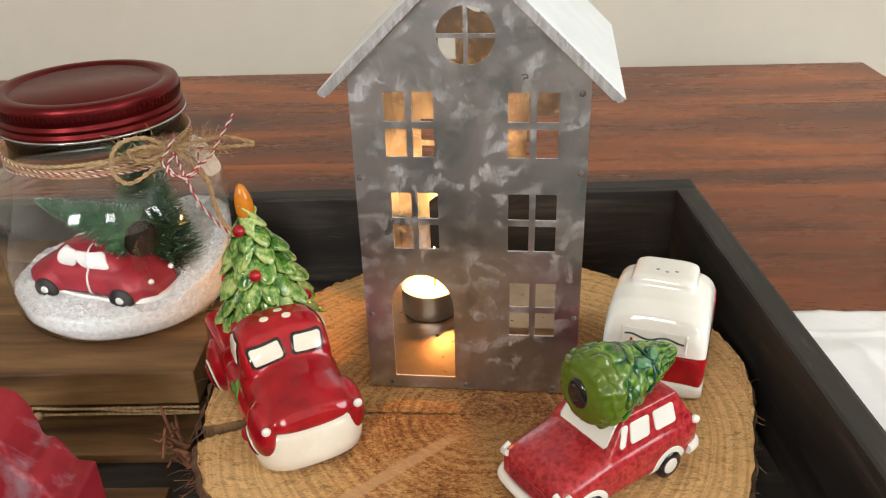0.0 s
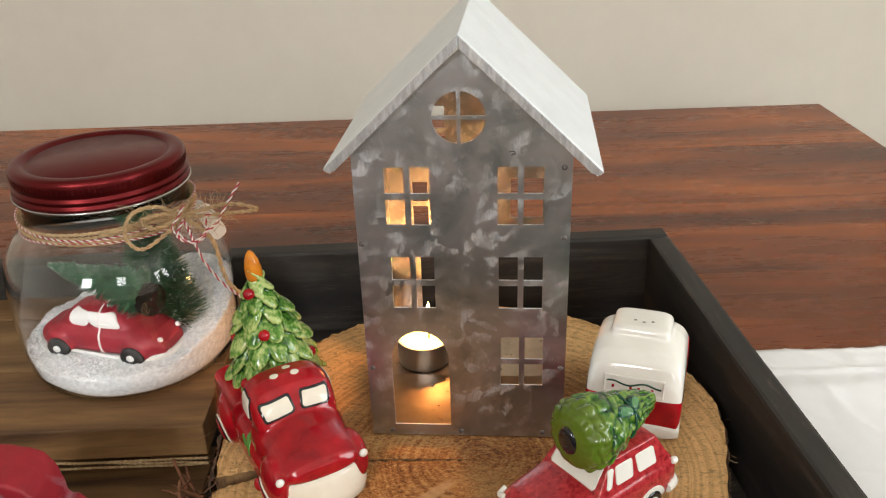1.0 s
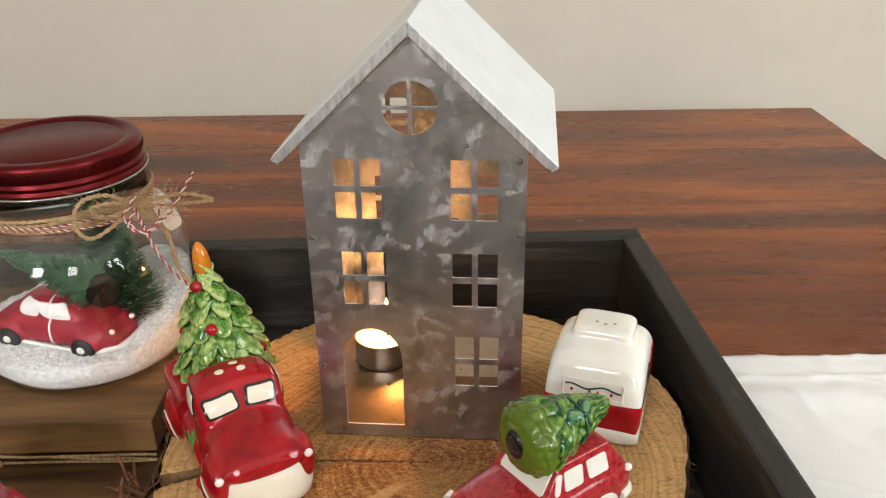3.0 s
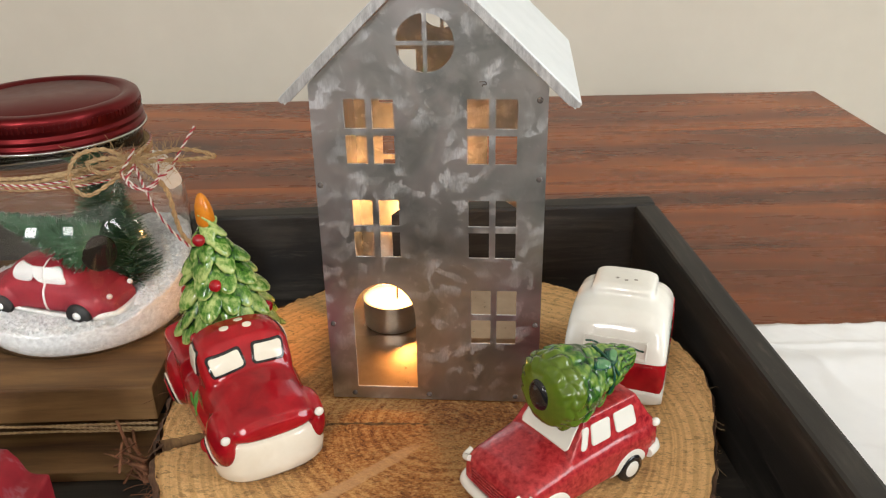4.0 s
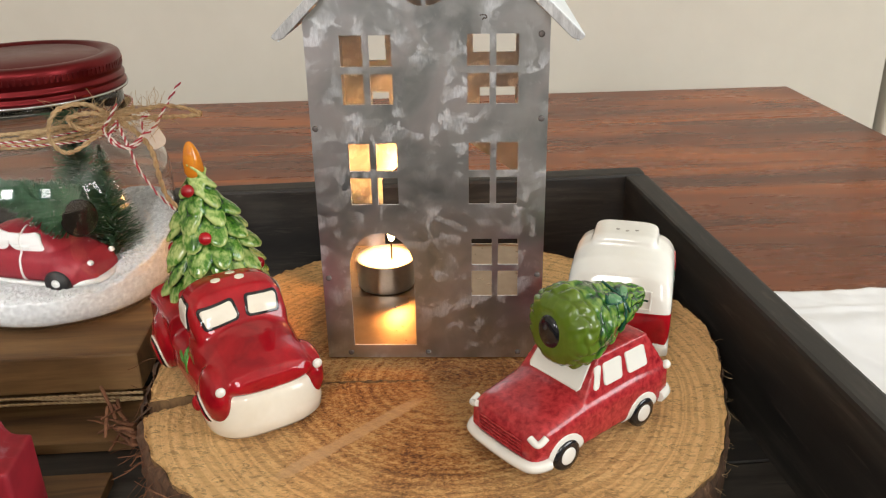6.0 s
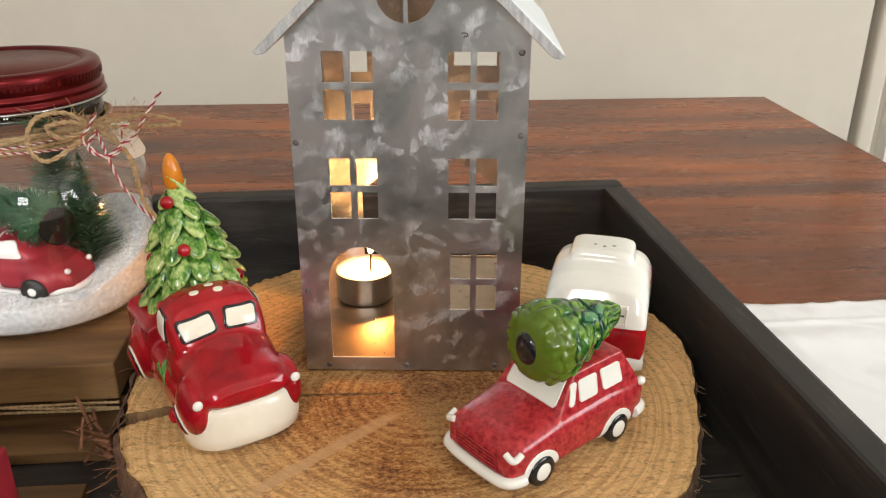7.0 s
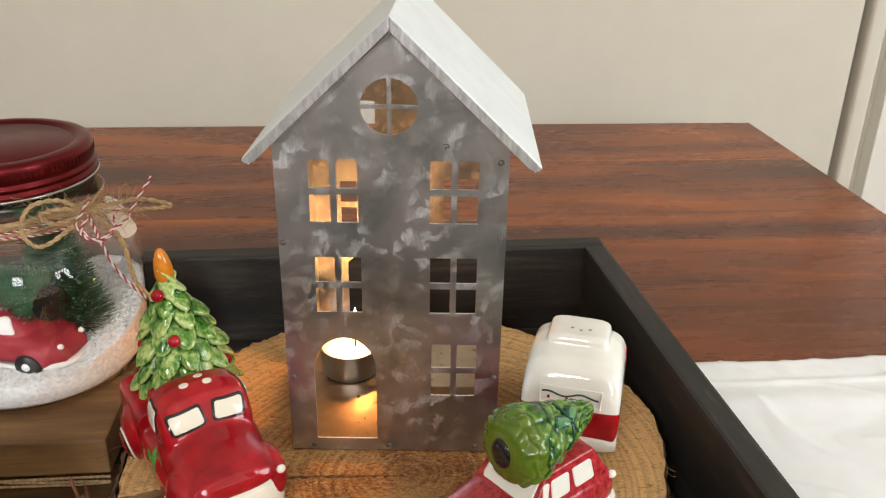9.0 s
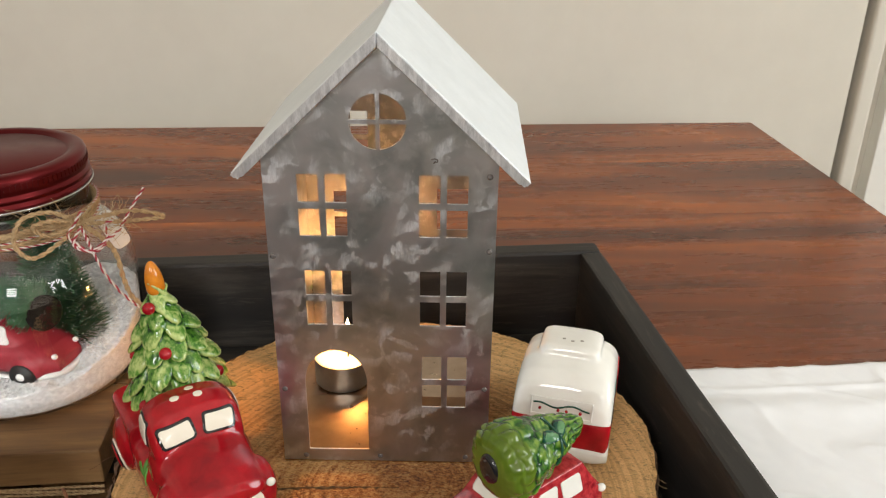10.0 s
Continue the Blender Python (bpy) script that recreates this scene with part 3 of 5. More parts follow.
def slice_points(n_a, fracs, out=0.0):
    rows = []
    for f in fracs:
        row = []
        for i in range(n_a + 1):
            s = i / n_a
            a0 = crack_at(f) + s * 2 * math.pi
            rr = (rim_from_pith(a0) + out) * f
            gap = 0.0003 + 0.0007 * min(1.0, f * 3.5) + 0.0060 * f ** 4 + 0.0009 * noise.noise((f * 45, round(s) * 9.0, 1))
            eps = min(0.5, gap / max(rr, 0.004))
            a = crack_at(f) + eps + s * (2 * math.pi - 2 * eps)
            row.append(PITH + Vector((math.cos(a), math.sin(a), 0)) * rr)
        rows.append(row)
    return rows


def slice_body():
    bm = bmesh.new()
    n_a = 640
    fr = [0.003 + 0.997 * (i / 175) for i in range(176)]
    rows = slice_points(n_a, fr)
    top = []
    for f, row in zip(fr, rows):
        line = []
        for k, q in enumerate(row):
            z = 0.0005 * noise.noise((q.x * 90, q.y * 90, 0)) + 0.00045 * noise.noise((q.x * 60, q.y * 520, 3)) + 0.0008 * noise.noise((q.x * 260, q.y * 400, 7)) - 0.0012
            if f > 0.985:
                z -= 0.0015 + 0.0015 * noise.noise((q.x * 200, q.y * 200, 9))
            edge = min(k, n_a - k) * 2 * math.pi / n_a * f * 0.18
            if edge < 0.003:
                z -= 0.0012 * (1 - edge / 0.003) * (1 + noise.noise((q.x * 350, q.y * 350, 2)))
            line.append(bm.verts.new((q.x, q.y, z)))
        top.append(line)
    for a, b in zip(top, top[1:]):
        for i in range(n_a):
            bm.faces.new((a[i], a[i + 1], b[i + 1], b[i]))
    return bm


def slice_sides():
    """The rim under the bark and the two faces of the split, riven along the grain."""
    bm = bmesh.new()
    fr = [0.003 + 0.997 * (i / 60) for i in range(61)]
    rows = slice_points(260, fr)
    loop = rows[-1][:] + [r[-1] for r in rows][::-1][1:] + rows[0][::-1][1:] + [r[0] for r in rows][1:-1]
    n, levels = len(loop), (-0.0022, -0.010, -0.022, -0.036, TRAY_FLOOR)
    rings = []
    for lv in levels:
        ring = []
        for q in loop:
            w = 0.0 if lv == levels[0] else 0.0009
            ring.append(bm.verts.new((q.x + w * noise.noise((q.x * 160, q.y * 160, lv * 30)), q.y + w * noise.noise((q.y * 160, q.x * 160, lv * 30 + 5)), lv)))
        rings.append(ring)
    for a, b in zip(rings, rings[1:]):
        for i in range(n):
            bm.faces.new((a[i], a[(i + 1) % n], b[(i + 1) % n], b[i]))
    return bm


def bark_skin():
    bm = bmesh.new()
    n_a, n_z = 520, 16
    cols = []
    for i in range(n_a + 1):
        s = i / n_a
        a = CRACK + 0.045 + s * (2 * math.pi - 0.09)
        r0 = rim_from_pith(a)
        d = Vector((math.cos(a), math.sin(a), 0))
        col = []
        ragged = 0.003 + 0.004 * max(0, noise.noise((a * 14, 3, 1))) + 0.003 * noise.noise((a * 45, 0, 7))
        for j in range(n_z + 1):
            h = j / n_z
            z = -ragged + h * (TRAY_FLOOR + ragged)
            worn = 0.3 + 0.7 * (0.5 - 0.5 * math.cos(a))
            rough = 0.0012 + worn * (0.0026 + 0.004 * noise.noise((a * 26, z * 40, 1)) + 0.0025 * noise.noise((a * 80, z * 90, 4)))
            if j in (0, n_z):
                rough = 0.0005
            col.append(bm.verts.new(PITH + d * (r0 + rough) + Vector((0, 0, z))))
        cols.append(col)
    for a, b in zip(cols, cols[1:]):
        for j in range(n_z):
            bm.faces.new((a[j], b[j], b[j + 1], a[j + 1]))
    return bm


def shreds(count, a0, a1, length, seed):
    """Loose bark fibres hanging from the rim."""
    rnd = random.Random(seed)
    meshes = []
    for _ in range(count):
        a = rnd.uniform(a0, a1)
        d = Vector((math.cos(a), math.sin(a), 0))
        q = PITH + d * (rim_from_pith(a) + 0.001) + Vector((0, 0, rnd.uniform(-0.03, -0.002)))
        side_v = Vector((-d.y, d.x, 0)) * rnd.uniform(-1, 1)
        pts = [q]
        step = (d * rnd.uniform(0.2, 1) + side_v + Vector((0, 0, rnd.uniform(-0.9, 0.3)))).normalized()
        ln = length * rnd.uniform(0.3, 1)
        for _k in range(4):
            step = (step + Vector((rnd.uniform(-.5, .5), rnd.uniform(-.5, .5), rnd.uniform(-.5, .4)))).normalized()
            nxt = pts[-1] + step * ln / 4
            nxt.z = max(nxt.z, TRAY_FLOOR + 0.002)
            pts.append(nxt)
        meshes.append(tube(pts, rnd.choice((0.0001, 0.00014, 0.0002, 0.0003)) * min(1.0, length / 0.022), 3))
    return join_meshes(meshes)


slice_ob = thing("wood_slice", pose(0, 0, 0), "round sawn log slice with rough bark edge and a radial crack", "wood slice")
part("sawn_disc", slice_body(), SLICE, slice_ob)
part("split_face", slice_sides(), SHADED_SAP, slice_ob, "riven wood inside the crack, coloured darker as shade")
part("bark", bark_skin(), BARK, slice_ob, "dark flaking bark")
tagged(part("bark_fibre", shreds(120, radians(150), radians(260), 0.026, 3), FLAKE, slice_ob, "loose reddish bark fibres"), kind="stuff")
tagged(part("edge_fibre", shreds(170, radians(-75), radians(60), 0.009, 5), JUTE, slice_ob, "fine pale splinters"), kind="stuff")


def sliver(a, b, width, thick, rnd_s):
    """A torn strip of bark between two points, wide at its root and frayed to a point."""
    a, b = Vector(a), Vector(b)
    d = (b - a).normalized()
    u = d.cross(Vector((0, 0, 1))).normalized()
    v = d.cross(u)
    bm = bmesh.new()
    rings = []
    for i in range(7):
        f = i / 6
        c = a.lerp(b, f) + (u * rnd_s.uniform(-1, 1) + v * rnd_s.uniform(-1, 1)) * width * 0.35 * (0.3 + f)
        w = width * (1 - 0.85 * f) * rnd_s.uniform(0.8, 1.2)
        t = thick * (1 - 0.6 * f)
        rings.append([bm.verts.new(c + u * w * x + v * t * y) for x, y in ((1, 0.2), (0.3, 1), (-0.8, 0.6), (-1, -0.3), (0.1, -1))])
    for p, q in zip(rings, rings[1:]):
        for i in range(5):
            bm.faces.new((p[i], p[(i + 1) % 5], q[(i + 1) % 5], q[i]))
    bm.faces.new(rings[0][::-1])
    bm.faces.new(rings[-1])
    return bm


rnd = random.Random(17)
for k in range(9):
    along = rnd.uniform(-1, 1)
    root = (-0.183 + 0.005 * along, -0.066 - 0.012 * along, -0.010 + rnd.uniform(-0.014, 0.003))
    tip = (root[0] - 0.036 * rnd.uniform(0.5, 1.1), root[1] + 0.036 * rnd.uniform(0.5, 1.0), root[2] - 0.010 + rnd.uniform(-0.006, 0.004))
    part("bark_splinter", sliver(root, tip, rnd.uniform(0.0012, 0.0030), rnd.uniform(0.0006, 0.0012), rnd), FLAKE, slice_ob, "torn reddish bark splinter")
for k in range(16):
    a = radians(rnd.uniform(160, 250))
    d = Vector((math.cos(a), math.sin(a), 0))
    root = PITH + d * (rim_from_pith(a) - 0.001) + Vector((0, 0, rnd.uniform(-0.022, -0.003)))
    tip = root + d * rnd.uniform(0.004, 0.012) + Vector((-d.y, d.x, 0)) * rnd.uniform(-0.016, 0.016) + Vector((0, 0, rnd.uniform(-0.012, 0.003)))
    part("bark_splinter", sliver(root, tip, rnd.uniform(0.0010, 0.0028), rnd.uniform(0.0005, 0.0011), rnd), FLAKE if k % 3 else BARK, slice_ob)
bm = bmesh.new()
rnd = random.Random(8)
for k in range(7):
    q = Vector((-0.2 - rnd.random() * 0.012, -0.01 - rnd.random() * 0.05, -0.006 - rnd.random() * 0.03))
    own = box(-0.0011, 0.0011, -0.012, 0.012, -0.0005, 0.0005, 0.0003, 1)
    bmesh.ops.transform(own, matrix=Matrix.Translation(q) @ Euler((rnd.uniform(-.8, .8), rnd.uniform(-.5, .5), rnd.uniform(-.2, 1.2))).to_matrix().to_4x4(), verts=own.verts)
    bm = merge(bm, own)
tagged(part("bark_flake", bm, FLAKE, slice_ob), kind="stuff")


# ---------------------------------------------------------------- lantern house
CX, HW, DEPTH, SHEET = -0.0058, 0.0692, 0.138, 0.0012
EAVE_Z, PEAK_Z = 0.2165, 0.2815


def four_panes(x0, x1, z0, z1):
    bar_x, bar_z = 0.0038, 0.0042
    mx, mz = (x0 + x1) / 2, (z0 + z1) / 2
    return [rect(a, b, c, d) for a, b in ((x0, mx - bar_x / 2), (mx + bar_x / 2, x1)) for c, d in ((z0, mz - bar_z / 2), (mz + bar_z / 2, z1))]


def round_window(cx, cz, r, bar=0.0024):
    out = []
    for sx, sz in ((1, 1), (-1, 1), (-1, -1), (1, -1)):
        h = bar / 2
        a0 = math.asin(h / r)
        arc = [(cx + sx * r * math.cos(a0 + (math.pi / 2 - 2 * a0) * i / 9), cz + sz * r * math.sin(a0 + (math.pi / 2 - 2 * a0) * i / 9)) for i in range(10)]
        out.append([(cx + sx * h, cz + sz * h)] + arc)
    return out


def arch(x0, x1, z0, z_spring, z_top, n=14):
    cx, rx, rz = (x0 + x1) / 2, (x1 - x0) / 2, z_top - z_spring
    return [(x0, z0), (x1, z0)] + [(cx + rx * math.cos(math.pi * i / n), z_spring + rz * math.sin(math.pi * i / n)) for i in range(n + 1)]


def gable(extra, bars=True):
    outer = [(CX - HW, 0), (CX + HW, 0), (CX + HW, EAVE_Z), (CX, PEAK_Z), (CX - HW, EAVE_Z)]
    panes = []
    right = ((0.017, 0.046, 0.1685, 0.208), (0.0175, 0.0465, 0.107, 0.1455), (0.019, 0.0478, 0.045, 0.0842)) if bars else ()
    for x0, x1, z0, z1 in ((-0.055, -0.026, 0.1685, 0.208), (-0.0535, -0.025, 0.107, 0.1452)) + right:
        panes += four_panes(x0, x1, z0, z1)
    return cutout(outer, panes + round_window(-0.0068, 0.2398, 0.0165) + extra, SHEET)


def bright_cuts(ob, axis):
    """The sawn edges of the openings show bare bright metal."""
    ob.data.materials.append(LIP)
    for f in ob.data.polygons:
        f.material_index = int(abs(f.normal[axis]) < 0.5)
    return ob


def sloped_floor():
    """Bent steel floor: rises from the sill, then lies flat."""
    bm = bmesh.new()
    for x in (CX - HW + SHEET, CX + HW - SHEET):
        for y, z in ((SHEET, 0.0092), (0.046, 0.0215), (DEPTH - SHEET, 0.0215)):
            bm.verts.new((x, y, z))
    bm.verts.ensure_lookup_table()
    for i in (0, 1):
        bm.faces.new([bm.verts[k] for k in (i, i + 1, i + 4, i + 3)])
    ret = bmesh.ops.extrude_face_region(bm, geom=bm.faces[:])
    for v in [g for g in ret["geom"] if isinstance(g, bmesh.types.BMVert)]:
        v.co.z -= 0.0008
    return bm


HATCH = [(-0.0495, 0.0222), (0.0560, 0.0222), (0.0560, 0.0800), (0.0120, 0.1100), (-0.0090, 0.1100), (-0.0495, 0.0770)]          # opening for the candle in the back
house = thing("lantern_house", pose(0, 0, 0), "galvanised metal candle lantern shaped as a tall house", "lantern")
FACE = Matrix(((1, 0, 0, 0), (0, 0, 1, SHEET / 2), (0, 1, 0, 0.0004), (0, 0, 0, 1)))
bright_cuts(part("front_wall", upright(gable([arch(-0.0575, -0.017, 0.0092, 0.064, 0.0882)]), FACE), GALV, house, smooth=False), 1)
part("back_wall", upright(gable([rect(0.021, 0.052, 0.1735, 0.208), rect(0.026, 0.052, 0.114, 0.148), HATCH], False), Matrix.Translation((0, DEPTH - SHEET, 0)) @ FACE), GALV, house, smooth=False)
for sx in (-1, 1):
    holes = []
    for z0 in (0.045, 0.107, 0.1685)[sx < 0:]:
        holes += four_panes(0.05, 0.079, z0, z0 + 0.039)
    if sx < 0:
        holes.append(arch(0.045, 0.092, 0.0235, 0.064, 0.0882))
    me = cutout(rect(SHEET, DEPTH - SHEET, 0, EAVE_Z), holes, SHEET)
    part("side_wall", upright(me, Matrix(((0, 0, 1, CX + sx * (HW - SHEET / 2)), (1, 0, 0, 0), (0, 1, 0, 0.0004), (0, 0, 0, 1)))), GALV, house, smooth=False)
part("floor_plate", sloped_floor(), FLOOR_STEEL, house, "polished steel floor that mirrors the candle", smooth=False)
SLOPE = math.atan2(0.292 - 0.2105, 0.085)


def roof_sheet(l0, l1, y0, y1, z0, z1, chamfer=0.0):
    """One pitched sheet, mitred at the ridge; l runs down the slope, z across its thickness."""
    k = math.tan(SLOPE)
    prof = [(l0 - z1 * k, z1), (l1, z1), (l1, z0 + chamfer), (l1 - chamfer * 1.6, z0), (l0 - z0 * k, z0)]
    bm = bmesh.new()
    rows = [[bm.verts.new((l, y, z)) for l, z in prof] for y in (y0, y1)]
    n = len(prof)
    for i in range(n):
        bm.faces.new((rows[0][i], rows[0][(i + 1) % n], rows[1][(i + 1) % n], rows[1][i]))
    bm.faces.new(rows[0][::-1])
    bm.faces.new(rows[1])
    bmesh.ops.bevel(bm, geom=bm.edges[:], offset=0.0003, segments=1, affect="EDGES")
    return bm


for sx in (-1, 1):
    ln = (0.0862 if sx < 0 else 0.0872) / math.cos(SLOPE)
    rm = Matrix.Translation((CX, -0.0085, 0.2922)) @ Matrix.Rotation(radians(-1.3), 4, "Z") @ Matrix.Rotation(radians(0.9), 4, "X") @ Matrix.Diagonal((sx, 1, 1, 1)) @ Matrix.Rotation(SLOPE, 4, "Y")
    own = roof_sheet(0.0, ln, 0.0012, 0.163, -0.0052, 0.0)
    bmesh.ops.transform(own, matrix=rm, verts=own.verts)
    panel = part("roof_panel", own, ROOF_WHITE, house, "white painted sheet roof", smooth=False)
    own = roof_sheet(0.0004, ln + 0.0006, 0.0, 0.0011, -0.0060, -0.0003, 0.0028)
    bmesh.ops.transform(own, matrix=rm, verts=own.verts)
    lining = box(0.006, (HW - 0.003) / math.cos(SLOPE), 0.0108, 0.144, -0.0064, -0.0053, 0.0002, 1)
    bmesh.ops.transform(lining, matrix=rm, verts=lining.verts)
    part("roof_lining", lining, GALV, panel, "bare metal underside", smooth=False)
    part("roof_lip", own, LIP, panel, "bare folded metal edge", smooth=False)
for x, z in ((0.0585, 0.2080), (0.0596, 0.1600), (-0.0722, 0.1550), (0.0600, 0.0600), (0.0488, 0.0044), (-0.0094, 0.0043), (-0.0602, 0.0042), (-0.0713, 0.0582)):
    part("rivet", lathe([(0, 0.0003), (0.0011, 0.0003), (0.0019, 0.0), (0, -0.0003)], 12, m=Matrix.Translation((x, -0.0001, z)) @ Matrix.Rotation(radians(90), 4, "X")), WELD, house, "dark spot weld")
part("hook_hole", tube([(0.0240, -0.0003, 0.2185), (0.0265, -0.0005, 0.2192), (0.0282, -0.0005, 0.2178), (0.0272, -0.0005, 0.2166), (0.0262, -0.0004, 0.2176), (0.0255, -0.0003, 0.2160)], 0.00035, 5), WELD, house, "small curled scratch in the sheet")

# tealight inside
TL = pose(-0.042, 0.068, 0.0217)
tealight = thing("tealight", TL, "lit tealight candle in an aluminium cup", "candle")
part("cup", lathe([(0, 0), (0.0196, 0), (0.0205, 0.0012), (0.0208, 0.0205), (0.0213, 0.021), (0.0203, 0.021), (0.02, 0.0165), (0, 0.0165)], 48), ALU, tealight)
part("wax", lathe([(0.0199, 0.0168), (0.0199, 0.0200), (0.017, 0.0190), (0.004, 0.0186), (0, 0.0187)], 48), WAX, tealight, "melted wax, made to glow as if lit by the flame")
part("wick", tube([(0.004, 0.001, 0.018), (0.0042, 0.001, 0.026), (0.0044, 0.001, 0.033)], 0.0006), WIRE, tealight)
fl = part("flame", lathe([(0, 0.032), (0.0018, 0.0335), (0.0028, 0.037), (0.0023, 0.042), (0.0011, 0.048), (0, 0.052)], 16, m=Matrix.Translation((0.0045, 0.001, 0))), FLAME, tealight, "small yellow flame")
fl.visible_shadow = False


# ---------------------------------------------------------------- ceramic truck
FRONT = Matrix(((1, 0, 0, 0), (0, 0, -1, 0), (0, 1, 0, 0), (0, 0, 0, 1)))          # lays outlines of (x, z) onto what faces -y
RIGHT = Matrix(((0, 0, 1, 0), (1, 0, 0, 0), (0, 1, 0, 0), (0, 0, 0, 1)))           # outlines of (y, z) onto what faces +x
LEFT = Matrix(((0, 0, -1, 0), (-1, 0, 0, 0), (0, 1, 0, 0), (0, 0, 0, 1)))          # outlines of (-y, z) onto what faces -x
TOP = Matrix.Identity(4)


def stand_off(m, d):
    return Matrix.Translation((m.to_3x3() @ Vector((0, 0, d)))) @ m


def leafy(axis_tiers, droop, size, seed, long=1.15, flat=0.55, sink=0.55, wide=0.62):
    """Tiers of overlapping leaf lobes about the z axis: (z, radius, count)."""
    rnd_l = random.Random(seed)
    bm = None
    for k, (z, r, n) in enumerate(axis_tiers):
        for i in range(n):
            a = 2 * math.pi * (i + 0.5 * (k % 2)) / n + rnd_l.uniform(-0.15, 0.15)
            w = min(size, 2.0 * math.pi * r / n * wide) * rnd_l.uniform(0.78, 1.15)
            rr = r - w * sink
            m = Matrix.Rotation(a, 4, "Z") @ Matrix.Translation((rr, 0, z + rnd_l.uniform(-0.0015, 0.0015))) @ Matrix.Rotation(radians(droop + rnd_l.uniform(-13, 13)), 4, "Y") @ Matrix.Rotation(rnd_l.uniform(-0.25, 0.25), 4, "X")
            bm = ball((0, 0, 0), (w * long, w, w * flat), 14, bm, rot=m)
    return bm


TRUCK_M = pose(-0.1245, -0.0304, 0.0, 0, 0, 33)
truck = thing("ceramic_truck", TRUCK_M, "glossy red ceramic pickup truck shaker carrying a decorated tree", "figurine")
bm = loft([(-0.0590, 0.020, 0.029, 0.0365, 2.4), (-0.0560, 0.0255, 0.026, 0.0412, 2.4), (-0.048, 0.0272, 0.020, 0.0455, 2.4), (-0.034, 0.0285, 0.010, 0.0505, 2.3), (-0.014, 0.0312, 0.006, 0.0545, 2.3), (0.0, 0.0305, 0.006, 0.0555, 2.4)])
bm = loft([(-0.046, 0.03, 0.004, 0.026, 3), (-0.03, 0.0335, 0.003, 0.033, 3.5), (0.03, 0.0345, 0.003, 0.038, 3.5), (0.074, 0.0335, 0.003, 0.038, 4)], bm=bm)
bm = loft([(-0.021, 0.025, 0.03, 0.050, 3), (-0.016, 0.0275, 0.03, 0.061, 3.2), (-0.008, 0.0285, 0.03, 0.0705, 3.2), (0.002, 0.029, 0.03, 0.0735, 3), (0.014, 0.0285, 0.03, 0.072, 3), (0.022, 0.027, 0.03, 0.066, 3)], bm=bm)
bm = loft([(0.024, 0.0345, 0.01, 0.047, 6), (0.074, 0.0345, 0.01, 0.047, 6)], bm=bm)
for s in (-1, 1):
    bm = ball((s * 0.0275, -0.0400, 0.0235), (0.0085, 0.0172, 0.0165), 24, bm)
    bm = ball((s * 0.0325, 0.046, 0.02), (0.0085, 0.02, 0.019), 24, bm)
truck_me = fuse(bm, 0.0011, 5)
truck_tree = tree_of(truck_me)
part("body", truck_me, RED, truck, "red glazed cab, hood and bed")
own = bmesh.new()
own = lathe([(0, 0), (0.9, 0), (0.98, 0.003), (1.0, 0.009), (0.99, 0.015), (0.965, 0.020), (0.925, 0.0245), (0.86, 0.0275), (0, 0.0285)], 72, own)
for v in own.verts:
    # squarer than an ellipse, so that it wraps the fenders
    r = math.hypot(v.co.x, v.co.y)
    if r > 1e-6:
        k = r / (abs(v.co.x / r) ** 3.0 + abs(v.co.y / r) ** 3.0) ** (1 / 3.0) / r
        v.co.x, v.co.y = v.co.x * k * 0.0345, -0.0330 + v.co.y * k * 0.0280
cut = [f for f in own.faces if f.calc_center_median().y > -0.03]
bmesh.ops.delete(own, geom=cut, context="FACES")
part("bumper", own, CREAM, truck, "cream glazed front bumper")
for s in (-1, 1):
    x0, x1 = (0.0032, 0.0205) if s > 0 else (-0.0222, -0.0036)
    f = stand_off(FRONT, 0.2)
    drop = 0.07 if s > 0 else 0.16
    big, small = ([(x + (0.0012 * s if z > 0.06 else 0), z - drop * (abs(x) - 0.003)) for x, z in pts] for pts in (rounded(x0 - 0.0015, x1 + 0.0015, 0.0548, 0.0662, 0.0026), rounded(x0, x1, 0.0562, 0.0648, 0.0018)))
    pane = part("windscreen", decal(truck_tree, small, f, 0.0010, 0.001, reach=0.4), CREAM, truck, "cream painted windscreen half")
    part("outline", decal(truck_tree, big, f, 0.0006, 0.001, reach=0.4), BLACK_GLAZE, pane, "black brushed outline")
    f = stand_off(RIGHT if s > 0 else LEFT, 0.2)
    y0, y1 = (-0.002, 0.012) if s > 0 else (-0.012, 0.002)
    pane = part("side_window", decal(truck_tree, rounded(y0, y1, 0.048, 0.0625, 0.002), f, 0.0011, 0.001, reach=0.4), CREAM, truck, "cream painted side window")
    part("outline", decal(truck_tree, rounded(y0 - 0.0012, y1 + 0.0012, 0.0468, 0.0637, 0.002), f, 0.0006, reach=0.4), BLACK_GLAZE, pane)
    part("headlight", ball((s * 0.0285, -0.0558, 0.0335), (0.0029, 0.0020, 0.0029), 16), WHITE_GLAZE, truck, "small white headlight dot")
    for yy, zz in ((-0.035, 0.0120), (0.046, 0.0125)):
        yo = yy if s > 0 else -yy
        whl = part("wheel", decal(truck_tree, oval(yo, zz, 0.0117, 0.0115), f, 0.0008, reach=0.4), CREAM, truck, "cream wheel with a black tyre line")
        part("tyre", decal(truck_tree, oval(yo, zz, 0.0105, 0.0102), f, 0.0014, reach=0.4), BLACK_GLAZE, whl)
        part("hub", decal(truck_tree, oval(yo, zz, 0.0082, 0.0079), f, 0.0020, reach=0.4), RED, whl)
f = stand_off(LEFT, 0.2)
